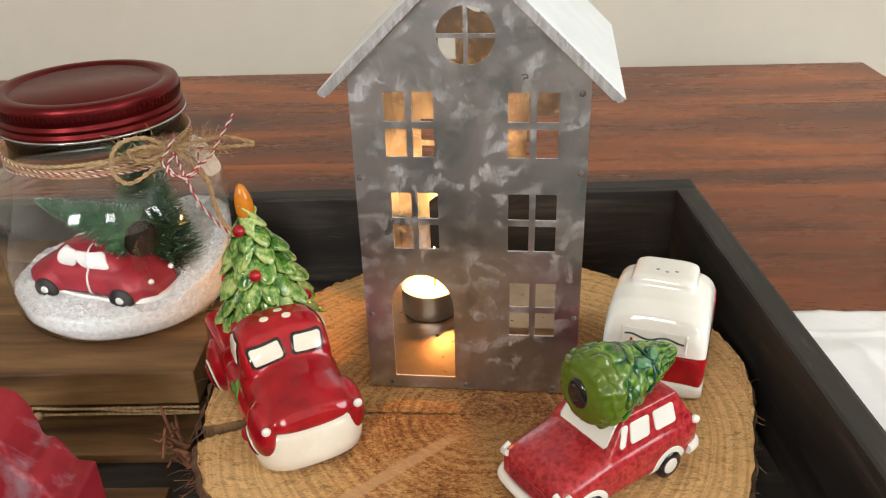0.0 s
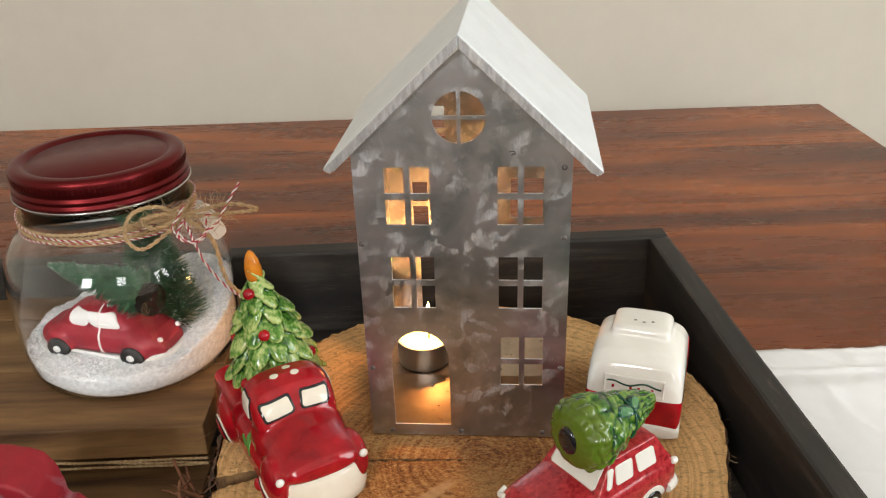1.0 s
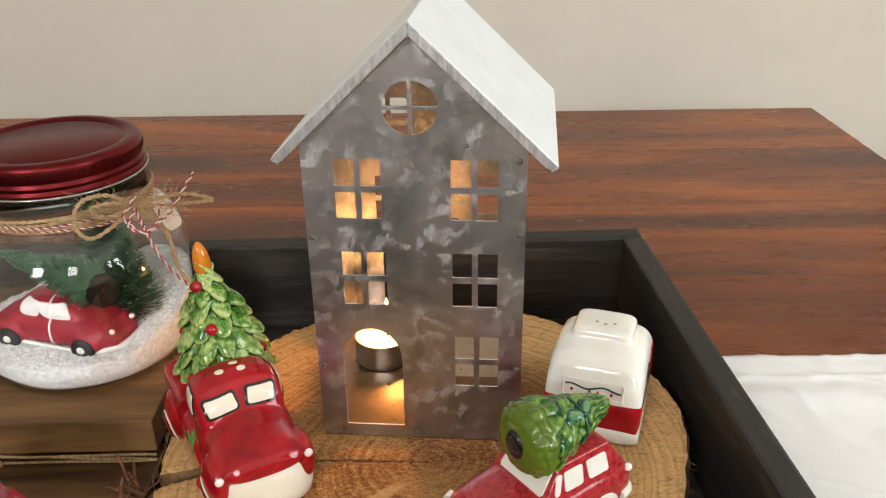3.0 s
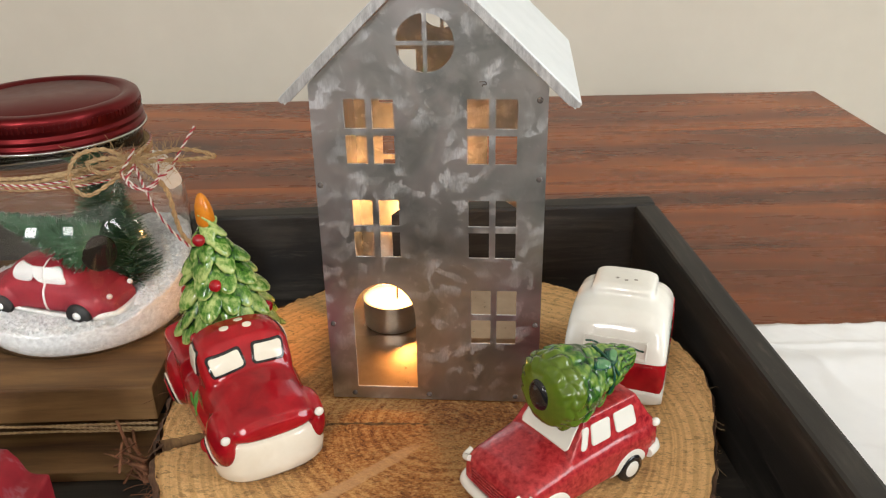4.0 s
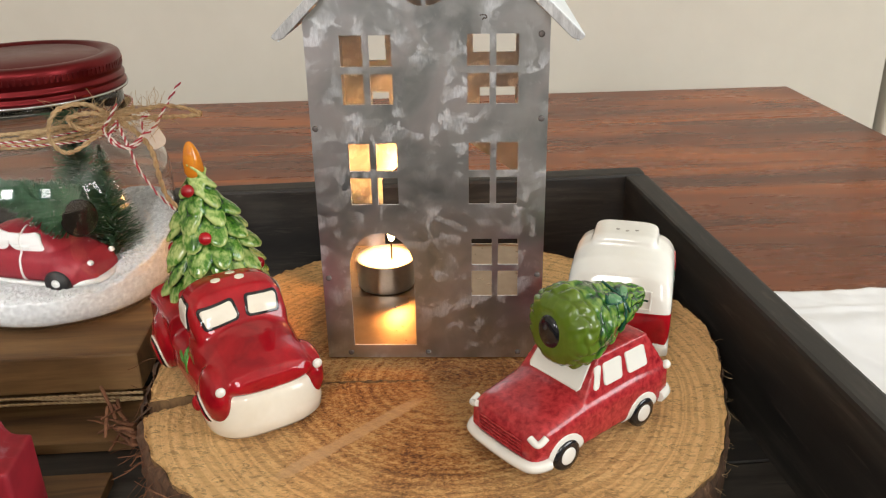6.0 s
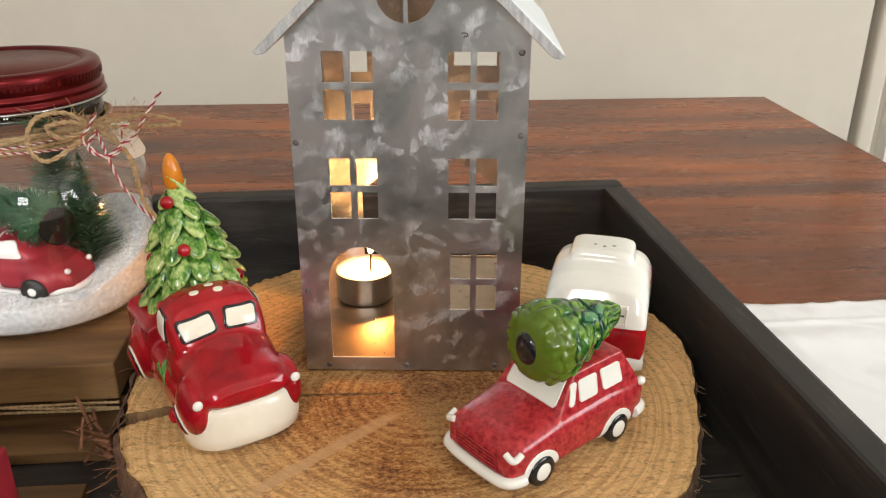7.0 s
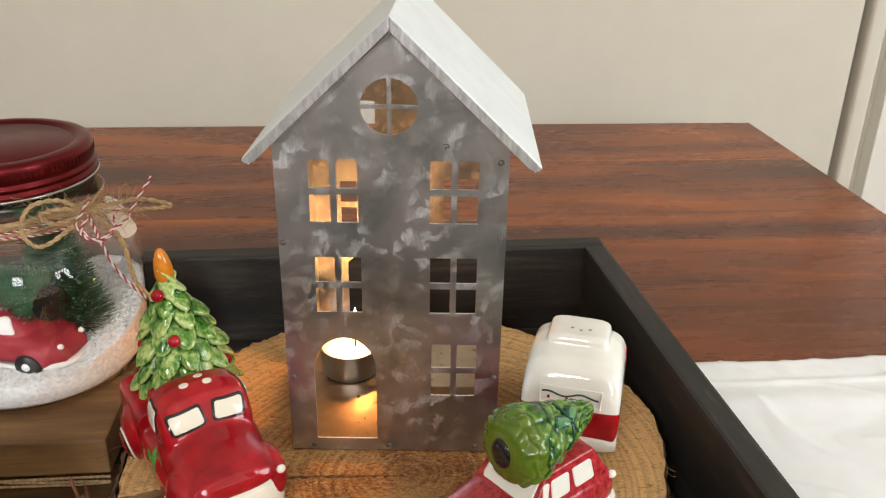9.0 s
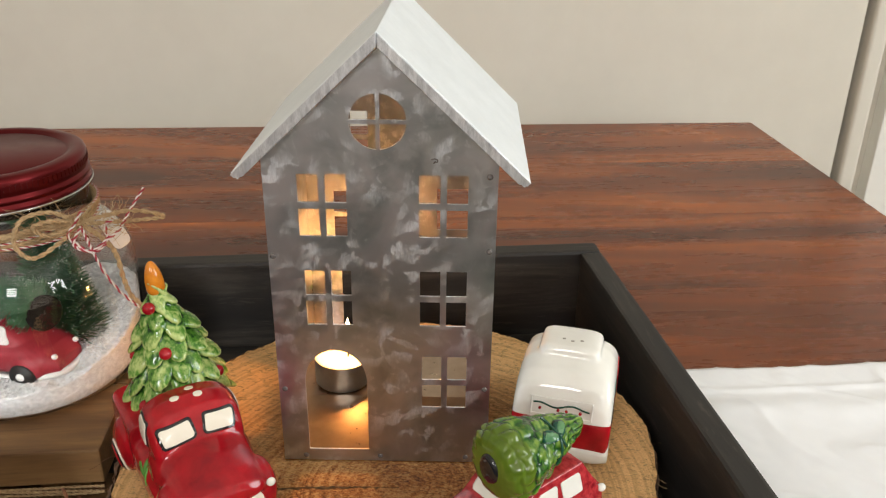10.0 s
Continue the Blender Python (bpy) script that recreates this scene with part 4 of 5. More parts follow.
for cy, cz, rx, rz, tilt in ((-0.002, 0.030, 0.0065, 0.0016, -0.9), (0.003, 0.026, 0.0055, 0.0015, -1.2), (-0.006, 0.027, 0.005, 0.0014, -0.4)):
    pts = [(cy + rx * math.cos(a) * math.cos(tilt) - rz * math.sin(a) * math.sin(tilt), cz + rx * math.cos(a) * math.sin(tilt) + rz * math.sin(a) * math.cos(tilt)) for a in [2 * math.pi * i / 16 for i in range(16)]]
    part("painted_sprig", decal(truck_tree, pts, f, 0.0005, 0.001, reach=0.4), SPRIG_GREEN, truck, "green brushed holly leaf")
part("door_step", ball((-0.0345, -0.022, 0.010), (0.003, 0.004, 0.005), 14), RED, truck)
for x, y in ((-0.0085, 0.0015), (0.0055, 0.0), (0.0025, 0.0085)):
    part("shaker_hole", decal(truck_tree, oval(x, y, 0.0029, 0.0021, 18), stand_off(TOP, 0.2), 0.0004, 0.001, reach=0.4), CREAM, truck, "cream ringed shaker hole")

tree_m = Matrix.Translation((0.0058, 0.0478, 0.044)) @ Matrix.Rotation(radians(-5.0), 4, "Z") @ Matrix.Rotation(radians(-4.0), 4, "Y") @ Matrix.Diagonal((1, 1, 1.05, 1))
tiers = [(0.002, 0.0330, 12), (0.0125, 0.0318, 12), (0.0235, 0.0290, 11), (0.0345, 0.0258, 10), (0.0455, 0.0218, 8), (0.0560, 0.0172, 7), (0.0655, 0.0125, 6), (0.0735, 0.0082, 5)]
bm = leafy(tiers, 43, 0.0078, 4, 1.85, 0.40, 0.82, 0.62)
bm = lathe([(0, -0.010), (0.020, -0.008), (0.0225, 0.004), (0.0125, 0.04), (0.003, 0.08), (0, 0.083)], 24, bm)
pine_me = fuse(bm, 0.00075, 1)
pine_me.transform(tree_m)
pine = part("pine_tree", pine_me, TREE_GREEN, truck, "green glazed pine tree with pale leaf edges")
part("tree_tip", lathe([(0, -0.004), (0.0048, -0.003), (0.0061, 0.001), (0.0058, 0.007), (0.0048, 0.012), (0.0030, 0.0165), (0.0012, 0.0186), (0, 0.019)], 20, m=tree_m @ Matrix.Translation((0, 0, 0.078))), ORANGE, pine, "orange glazed tip")
for a, z, r in ((-132, 0.0705, 0.0115), (-104, 0.0435, 0.0205), (-28, 0.017, 0.0285), (-142, 0.011, 0.0305), (150, 0.03, 0.024), (60, 0.045, 0.019)):
    a = radians(a)
    part("bauble", ball(tuple(tree_m @ Vector((r * math.cos(a), r * math.sin(a), z))), 0.0041, 18), RED, pine, "round red bauble")

# ---------------------------------------------------------------- ceramic estate car with a tree
CAR_M = pose(0.0755, -0.072, 0.0, 0, 0, -50)
car = thing("ceramic_car", CAR_M, "mottled red ceramic station wagon shaker with a tree on its roof", "figurine")
bm = loft([(-0.0545, 0.0225, 0.006, 0.022, 4), (-0.052, 0.0255, 0.004, 0.0275, 4.5), (-0.046, 0.0265, 0.003, 0.0305, 4.5), (-0.02, 0.0275, 0.003, 0.036, 4), (0.02, 0.0275, 0.003, 0.0375, 4), (0.045, 0.027, 0.003, 0.0365, 4), (0.0525, 0.025, 0.005, 0.033, 4), (0.0555, 0.021, 0.008, 0.027, 4)], 40)
cab = bmesh.new()
vs = [cab.verts.new(v) for v in ((-0.0255, -0.021, 0.03), (0.0255, -0.021, 0.03), (0.0255, 0.050, 0.03), (-0.0255, 0.050, 0.03), (-0.020, -0.0035, 0.0545), (0.020, -0.0035, 0.0545), (0.020, 0.036, 0.0545), (-0.020, 0.036, 0.0545))]
for idx in ((3, 2, 1, 0), (4, 5, 6, 7), (0, 1, 5, 4), (1, 2, 6, 5), (2, 3, 7, 6), (3, 0, 4, 7)):
    cab.faces.new([vs[i] for i in idx])
bm = merge(bm, cab)
car_me = fuse(bm, 0.0010, 6)
car_tree = tree_of(car_me)
part("body", car_me, RED_MOTTLED, car, "mottled red glazed body")
f = Matrix.Translation((0, -0.15, 0.19)) @ Matrix.Rotation(radians(40), 4, "X")
inv = f.inverted()


def slanted(pts):
    """Outline in the slanted windscreen plane from points on it."""
    return [tuple((inv @ Vector(p))[:2]) for p in pts]


part("windscreen", decal(car_tree, slanted([(-0.0175, -0.0175, 0.0380), (0.0175, -0.0175, 0.0380), (0.0190, -0.0160, 0.0395), (0.0178, -0.0070, 0.0505), (0.0160, -0.0055, 0.0525), (-0.0160, -0.0055, 0.0525), (-0.0178, -0.0070, 0.0505), (-0.0190, -0.0160, 0.0395)]), f, 0.0006, reach=0.5), WHITE_GLAZE, car, "white painted windscreen")
for s in (-1, 1):
    f = stand_off(RIGHT if s > 0 else LEFT, 0.2)
    k = 1 if s > 0 else -1
    for a, b, skew in ((-0.0105, -0.0062, 0.28), (-0.0020, 0.0125, 0.05), (0.0175, 0.0335, -0.12)):
        pts = rounded(a, b, 0.0372, 0.0495, 0.0017, 5, skew)
        part("side_window", decal(car_tree, [(k * u, v) for u, v in pts], f, 0.0006, reach=0.4), WHITE_GLAZE, car, "white painted side window")
    for yy in (-0.0325, 0.0285):
        cz = 0.0092
        arch_pts = [(yy + 0.0128 * math.cos(a), cz + 0.0122 * math.sin(a)) for a in [math.pi * i / 18 for i in range(19)]] + [(yy - 0.0128, 0.0045), (yy + 0.0128, 0.0045)]
        part("wheel_arch", decal(car_tree, [(k * u, v) for u, v in arch_pts], f, 0.0006, reach=0.4), WHITE_GLAZE, car, "white painted wheel arch")
        wm = Matrix.Translation((s * 0.0262, yy, cz)) @ Matrix.Rotation(radians(90 * s), 4, "Y")
        tyre = part("wheel", lathe([(0, -0.004), (0.0088, -0.004), (0.0092, 0.0005), (0.0086, 0.0022), (0.0064, 0.0026), (0, 0.0026)], 28, m=wm), BLACK_GLAZE, car, "black wheel")
        part("hub", lathe([(0.0052, 0.0024), (0.0050, 0.0030), (0.004, 0.0032), (0, 0.0033)], 24, m=wm), WHITE_GLAZE, tyre, "white round hub")
    part("headlight", tube([(s * 0.0205, -0.0532, 0.0256), (s * 0.0235, -0.0534, 0.0244), (s * 0.0258, -0.0525, 0.0234), (s * 0.0263, -0.0498, 0.0244), (s * 0.0262, -0.0470, 0.0258)], 0.0019, 8), WHITE_GLAZE, car, "white headlight brow")
    part("tail_light", ball((s * 0.0250, 0.0500, 0.031), (0.0026, 0.003, 0.0026), 14), WHITE_GLAZE, car)
me = tube([(-0.027, -0.045, 0.0095), (-0.0265, -0.054, 0.0095), (-0.015, -0.057, 0.0095), (0.015, -0.057, 0.0095), (0.0265, -0.054, 0.0095), (0.027, -0.045, 0.0095)], 0.0033, 8)
part("front_bumper", me, WHITE_GLAZE, car, "white rolled bumper")
me = tube([(-0.0265, 0.044, 0.0125), (-0.0260, 0.0535, 0.0125), (-0.015, 0.0555, 0.0125), (0.015, 0.0555, 0.0125), (0.0260, 0.0535, 0.0125), (0.0265, 0.044, 0.0125)], 0.0034, 8)
part("rear_bumper", me, WHITE_GLAZE, car, "white rolled bumper")
for k in range(5):
    z = 0.0135 + k * 0.0021
    part("grille_bar", tube([(-0.0165, -0.0549, z), (0, -0.0557, z), (0.0165, -0.0549, z)], 0.00055, 3), RED_MOTTLED, car)

BALE_A, BALE_B = Vector((0.004, -0.0243, 0.0692)), Vector((0.0055, 0.048, 0.0708))
bale_m = Matrix.Translation(BALE_A) @ (BALE_B - BALE_A).to_track_quat("Z", "Y").to_matrix().to_4x4()


def bale_skin():
    """A bound tree: rows of leaf scallops swelling from a smooth butt and tapering to a blunt tip."""
    bm = bmesh.new()
    n_z, n_a, length, tier = 150, 180, 0.074, 0.0088
    girth = ((0.0, 0.0), (0.012, 0.0132), (0.035, 0.0178), (0.09, 0.0213), (0.18, 0.0228), (0.30, 0.0216), (0.45, 0.0182), (0.62, 0.0138), (0.80, 0.0094), (0.93, 0.0055), (0.98, 0.0032), (1.0, 0.0))
    rings = []
    for j in range(n_z + 1):
        h = (j / n_z) ** 1.25
        for (h0, r0), (h1, r1) in zip(girth, girth[1:]):
            if h0 <= h <= h1:
                r = r0 + (r1 - r0) * (h - h0) / (h1 - h0)
                break
        z = -0.001 + h * length
        ring = []
        for i in range(n_a):
            a = 2 * math.pi * i / n_a
            c, s = math.cos(a), math.sin(a)
            zz = z + 0.0075 * noise.noise((c * 1.6, s * 1.6, z * 45))
            k = math.floor(zz / tier)
            u = zz / tier - k
            n = max(4, round(17 - 1.35 * max(0, k)))
            lobe = abs(math.cos(n * a / 2 + (k % 2) * math.pi / 2 + 1.5 * noise.noise((c * 2, s * 2, k * 3.1 + u))))
            row = math.sin(math.pi * min(1.0, u * 0.75 + 0.25)) ** 0.6
            amp = (0.0033 - 0.0018 * min(1.0, h / 0.35)) * min(1.0, r / 0.016) * min(1.0, max(0.0, (h - 0.012) / 0.08))
            q = r + amp * (lobe ** 0.6 * row - 0.55) + 0.0016 * noise.noise((c * 4, s * 4, z * 130 + 2)) * min(1, r / 0.01)
            ring.append(bm.verts.new((max(q, 0.0002) * c, max(q, 0.0002) * s, z)))
        rings.append(ring)
    for p, q in zip(rings, rings[1:]):
        for i in range(n_a):
            bm.faces.new((p[i], p[(i + 1) % n_a], q[(i + 1) % n_a], q[i]))
    bm.faces.new(rings[0])
    bm.faces.new(rings[-1][::-1])
    for _ in range(4):
        bmesh.ops.smooth_vert(bm, verts=bm.verts, factor=0.5, use_axis_x=True, use_axis_y=True, use_axis_z=True)
    bmesh.ops.transform(bm, matrix=bale_m, verts=bm.verts)
    bmesh.ops.recalc_face_normals(bm, faces=bm.faces)
    return bm


bale_bm = bale_skin()
bale_t = BVHTree.FromBMesh(bale_bm)
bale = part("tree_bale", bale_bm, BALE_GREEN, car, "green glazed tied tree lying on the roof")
part("trunk_end", lathe([(0.0092, 0.0012), (0.0090, -0.0006), (0.0082, -0.0018), (0.006, -0.0026), (0, -0.0029)], 26, m=bale_m @ Matrix.Translation((0.0, 0.001, 0.0)) @ Matrix.Diagonal((0.82, 1.05, 1, 1))), BLACK_GLAZE, bale, "shiny black trunk end")
e1, e2, e3 = Vector((-0.25, 0.96, -0.1)).normalized(), Vector((-0.50, 0.0, 0.86)).normalized(), Vector((0.86, 0.2, 0.48)).normalized()
KNOT = Vector((0.0195, 0.0165, 0.0815))


def on_bale(a, b, lift):
    o = KNOT + e1 * a + e2 * b + e3 * 0.05
    place, nor, _, _ = bale_t.ray_cast(o, -e3, 0.2)
    return None if place is None else place + nor * lift


bow_f = Matrix(((e1.x, e2.x, e3.x, 0), (e1.y, e2.y, e3.y, 0), (e1.z, e2.z, e3.z, 0), (0, 0, 0, 1)))
bow_f = Matrix.Translation(KNOT + e3 * 0.05) @ bow_f
BOW_LEAF = glaze("bow_glaze", (0.05, 0.16, 0.07), (0.13, 0.28, 0.12), 120)
for s, ln, tilt in ((-1, 0.0074, -0.30), (1, 0.0056, 0.35)):
    rim_pts, leaf_pts = [], []
    for i in range(24):
        a = 2 * math.pi * i / 24
        for out, rx, ry in ((rim_pts, ln, 0.0034), (leaf_pts, ln - 0.0013, 0.0021)):
            x, y = s * (ln + 0.0004) + rx * math.cos(a), ry * math.sin(a)
            out.append((x * math.cos(tilt) - y * math.sin(tilt), x * math.sin(tilt) + y * math.cos(tilt) + 0.0006))
    loop = part("bow_loop", decal(bale_t, rim_pts, bow_f, 0.0010, 0.001, reach=0.2), GREEN_DARK, bale, "dark green ribbon bow")
    part("loop_inside", decal(bale_t, leaf_pts, bow_f, 0.0015, 0.001, reach=0.2), BOW_LEAF, loop)
for path in ([(0, 0), (-0.0006, -0.004), (-0.001, -0.009), (-0.0022, -0.0145)], [(0, 0), (0.002, -0.004), (0.0052, -0.0075)], [(0, 0), (0.0005, 0.004), (0.0003, 0.008), (-0.0005, 0.012)]):
    pts = [q for q in (on_bale(a, b, 0.0008) for a, b in path) if q is not None]
    part("bow_tail", tube([tuple(q) for q in pts], 0.0008, 6), GREEN_DARK, bale)
part("bow_knot", ball(tuple(on_bale(0, 0, 0.0008)), (0.0016, 0.0016, 0.0022), 12), GREEN_DARK, bale)

# ---------------------------------------------------------------- ceramic caravan
CARAVAN_M = pose(0.1228, 0.047, 0.0, 0, 0, -14.5) @ Matrix.Diagonal((1.04, 1, 1, 1))
caravan = thing("ceramic_caravan", CARAVAN_M, "glossy white and red ceramic caravan shaker with painted garland", "figurine")
own = loft([(-0.0400, 0.0295, 0.003, 0.020, 4.2), (-0.0392, 0.0318, 0.003, 0.030, 4.2), (-0.0365, 0.0326, 0.003, 0.041, 4), (-0.0310, 0.0328, 0.003, 0.052, 4), (-0.0225, 0.0328, 0.003, 0.060, 4), (-0.010, 0.0326, 0.003, 0.0648, 4), (0.006, 0.0326, 0.003, 0.0655, 4), (0.022, 0.0326, 0.003, 0.0625, 4), (0.033, 0.0322, 0.003, 0.052, 4), (0.038, 0.0318, 0.003, 0.036, 4), (0.0395, 0.0295, 0.003, 0.022, 4)], 48)
own = loft([(-0.0120, 0.0185, 0.056, 0.0685, 4), (-0.0085, 0.0208, 0.056, 0.0708, 4), (0.017, 0.0208, 0.056, 0.0712, 4), (0.021, 0.0185, 0.056, 0.0690, 4)], bm=own)
cv_me = fuse(own, 0.0011, 14)
cv_tree = tree_of(cv_me)
band = bmesh.new()
band.from_mesh(cv_me)
for co, no in (((0, 0, 0.0085), (0, 0, -1)), ((0, 0, 0.0300), (0, 0, 1))):
    bmesh.ops.bisect_plane(band, geom=band.verts[:] + band.edges[:] + band.faces[:], plane_co=co, plane_no=no, clear_outer=True)
band.normal_update()
for v in band.verts:
    d = Vector((v.co.x, v.co.y, 0)).normalized()
    v.co += Vector((math.copysign(0.0004, v.co.x), math.copysign(0.0004, v.co.y), 0))
part("body", cv_me, WHITE_GLAZE, caravan, "white glazed rounded body")
part("red_band", band, RED, caravan, "red glazed lower band")
own = loft([(-0.0425, 0.028, 0.0, 0.0085, 4), (-0.0408, 0.0328, 0.0, 0.0098, 5), (0.039, 0.0328, 0.0, 0.0098, 5), (0.041, 0.028, 0.0, 0.0085, 4)])
part("base", own, WHITE_GLAZE, caravan, "white glazed bumper base")
f = stand_off(FRONT, 0.2)
for seg in (rounded(-0.0205, 0.0205, 0.0425, 0.0438, 0.0006), rounded(-0.0205, -0.0192, 0.0315, 0.0432, 0.0006), rounded(0.0192, 0.0205, 0.0315, 0.0432, 0.0006), rounded(-0.0205, 0.0205, 0.0315, 0.0326, 0.0005)):
    part("window_moulding", decal(cv_tree, seg, f, 0.0007, 0.002, reach=0.4), WHITE_GLAZE, caravan)
pts = []
for i in range(15):
    x = -0.0185 + 0.037 * i / 14
    hitp, nor, _, _ = cv_tree.ray_cast(Vector((x, -0.2, 0.0392 + 0.0013 * math.sin(i * 0.75 + 0.6))), Vector((0, 1, 0)))
    pts.append(tuple(hitp + nor * 0.0002))
part("garland", tube(pts, 0.00065, 4), GREEN_DARK, caravan, "dark green painted garland")
for x in (-0.014, -0.002, 0.0035, 0.0125):
    part("berry", decal(cv_tree, oval(x, 0.0364, 0.0010, 0.0011, 10), f, 0.0005, 0.001, reach=0.4), RED, caravan)
f = stand_off(RIGHT, 0.2)
part("wreath", decal(cv_tree, oval(-0.006, 0.0405, 0.0065, 0.0068, 24), f, 0.0004, reach=0.4), GREEN_DARK, caravan, "green painted wreath")
part("side_door", decal(cv_tree, rounded(0.008, 0.024, 0.008, 0.05, 0.003), f, 0.0006, reach=0.4), RED, caravan, "red painted door")
# no real openings: flat dark discs paint the shade of holes
for x, y in ((-0.005, 0.0), (0.001, -0.002), (0.007, 0.0)):
    part("shaker_hole", decal(cv_tree, oval(x, y, 0.0012, 0.0009, 12), stand_off(TOP, 0.2), 0.0003, 0.001, reach=0.4), simple("hole_shade", (0.2, 0.18, 0.15), (0.3, 0.27, 0.23), 50, 0.6) if "hole_shade" not in bpy.data.materials else bpy.data.materials["hole_shade"], caravan)

# ---------------------------------------------------------------- slatted riser under the jar
RISER_M = pose(-0.2065, 0.007, 0.0, 0, 0, 5.6)
riser = thing("wooden_riser", RISER_M, "weathered pine slatted riser standing in the tray", "riser")
part("slat", box(-0.40, 0, 0, 0.083, -0.029, -0.0004, 0.0018), PINE, riser, smooth=False)
part("slat", box(-0.40, -0.001, 0.0855, 0.172, -0.029, -0.0010, 0.0018), PINE, riser, smooth=False)
part("slat", box(-0.40, 0.0, 0.1745, 0.25, -0.029, -0.0006, 0.0018), PINE, riser, smooth=False)
for x in (-0.05, -0.36):
    part("runner", box(x, x + 0.035, 0.012, 0.24, TRAY_FLOOR + 0.0085, -0.0292, 0.0012), PINE, riser, smooth=False)
part("bottom_slat", box(-0.40, -0.002, -0.036, 0.03, TRAY_FLOOR + 0.0002, TRAY_FLOOR + 0.0083, 0.0012), PINE, riser, smooth=False)
part("bottom_slat", box(-0.40, -0.004, -0.098, -0.068, TRAY_FLOOR + 0.0002, TRAY_FLOOR + 0.0083, 0.0012), PINE, riser, smooth=False)
part("bottom_slat", box(-0.40, -0.004, 0.15, 0.235, TRAY_FLOOR + 0.0002, TRAY_FLOOR + 0.0083, 0.0012), PINE, riser, smooth=False)

twine = thing("jute_twine", RISER_M, "loose jute twine knotted round the riser", "twine")
rnd = random.Random(12)


def rope(points, r, strands=2, turns=None, mat=JUTE, parent=None, name="strand"):
    ln = sum((Vector(p) - Vector(q)).length for p, q in zip(points, points[1:]))
    t = turns if turns else ln / (r * 7)
    return part(name, join_meshes([tube(s, r * 0.62, 1) for s in twist(points, r, strands, t)]), mat, parent)


for k in range(3):
    pts = [(-0.40 + 0.02 * i, -0.0022 - 0.0008 * k + rnd.uniform(-0.0008, 0.0008), -0.0298 - 0.0022 * k - 0.0035 * (k % 2) * math.sin(i * 0.35) + rnd.uniform(-0.0006, 0.0006)) for i in range(21)]
    rope(pts, 0.0011, parent=twine)
part("knot", ball((-0.118, -0.006, -0.0335), (0.0035, 0.003, 0.003), 14), JUTE, twine)
rope([(-0.118, -0.006, -0.0335), (-0.126, -0.011, -0.039), (-0.132, -0.014, -0.0425)], 0.0009, parent=twine)
rope([(-0.118, -0.006, -0.0335), (-0.123, -0.012, -0.040), (-0.127, -0.016, -0.0425)], 0.0009, parent=twine)

# ---------------------------------------------------------------- worn red ornament
own = bmesh.new()
prof = [(-0.2225, -0.052), (-0.2232, -0.02), (-0.2238, 0.0115), (-0.2310, 0.0117), (-0.2361, 0.0131), (-0.2398, 0.0229), (-0.2446, 0.0288), (-0.2515, 0.0295), (-0.2525, 0.040), (-0.2550, 0.0525), (-0.2605, 0.0610), (-0.270, 0.0648), (-0.288, 0.0668), (-0.305, 0.064), (-0.318, 0.053), (-0.321, 0.040), (-0.322, 0.0295), (-0.329, 0.0288), (-0.334, 0.0229), (-0.338, 0.0131), (-0.350, 0.0115), (-0.351, -0.052)]
a = [own.verts.new((x + 0.004, -0.135, z)) for x, z in prof]
b = [own.verts.new((x, -0.099, z)) for x, z in prof]
n = len(prof)
for i in range(n):
    own.faces.new((a[i], a[(i + 1) % n], b[(i + 1) % n], b[i]))
own.faces.new(a[::-1])
own.faces.new(b)
ob = part("red_wooden_ornament", fuse(own, 0.0016, 9), WORN_RED, None)
tagged(ob, "stepped red painted wooden ornament with worn pale edges", "ornament")

# ---------------------------------------------------------------- snow jar
JAR_M = pose(-0.2975, 0.1115, 0.0, 0, 0, 0)
jar = thing("snow_jar", JAR_M, "round glass jar with red screw lid holding a snow scene", "jar")
outer = [(0.0, 0.0010), (0.067, 0.0005), (0.0765, 0.0014), (0.0828, 0.006), (0.0868, 0.016), (0.0884, 0.035), (0.0890, 0.062), (0.0888, 0.086), (0.0872, 0.100), (0.0820, 0.1125), (0.0735, 0.1225), (0.0662, 0.129), (0.0634, 0.136), (0.0630, 0.150), (0.0634, 0.1545), (0.0622, 0.156)]
inner = [(0.0614, 0.156), (0.0618, 0.136), (0.0647, 0.1282), (0.0722, 0.1215), (0.0806, 0.1118), (0.0857, 0.0992), (0.0873, 0.086), (0.0875, 0.062), (0.0869, 0.035), (0.0853, 0.0168), (0.0815, 0.0072), (0.0755, 0.0030), (0.0, 0.0026)]
glass = part("glass", lathe(outer + inner, 96), GLASS, jar, "clear glass body")
glass.visible_shadow = False
LIDP = [(0.0, 0.1795), (0.0500, 0.1795), (0.0515, 0.1784), (0.0535, 0.1784), (0.0552, 0.1806), (0.0590, 0.1812), (0.0628, 0.1806), (0.0648, 0.1792), (0.0656, 0.1768), (0.0656, 0.1690), (0.0648, 0.1678), (0.0648, 0.1664), (0.0664, 0.1652), (0.0664, 0.1632), (0.0654, 0.1622), (0.0654, 0.1612), (0.0670, 0.1600), (0.0672, 0.1578), (0.0662, 0.1570), (0.0646, 0.1572), (0.0646, 0.1775), (0.0, 0.1780)]
lid = part("lid", lathe(LIDP, 96), LID_RED, jar, "red anodised metal screw lid")
bm = bmesh.new()
for i in range(110):
    a = 2 * math.pi * i / 110
    m = Matrix.Rotation(a, 4, "Z") @ Matrix.Translation((0.0656, 0, 0.173))
    own = box(-0.0004, 0.0004, -0.0008, 0.0008, -0.0022, 0.0022)
    bmesh.ops.transform(own, matrix=m, verts=own.verts)
    bm = merge(bm, own)
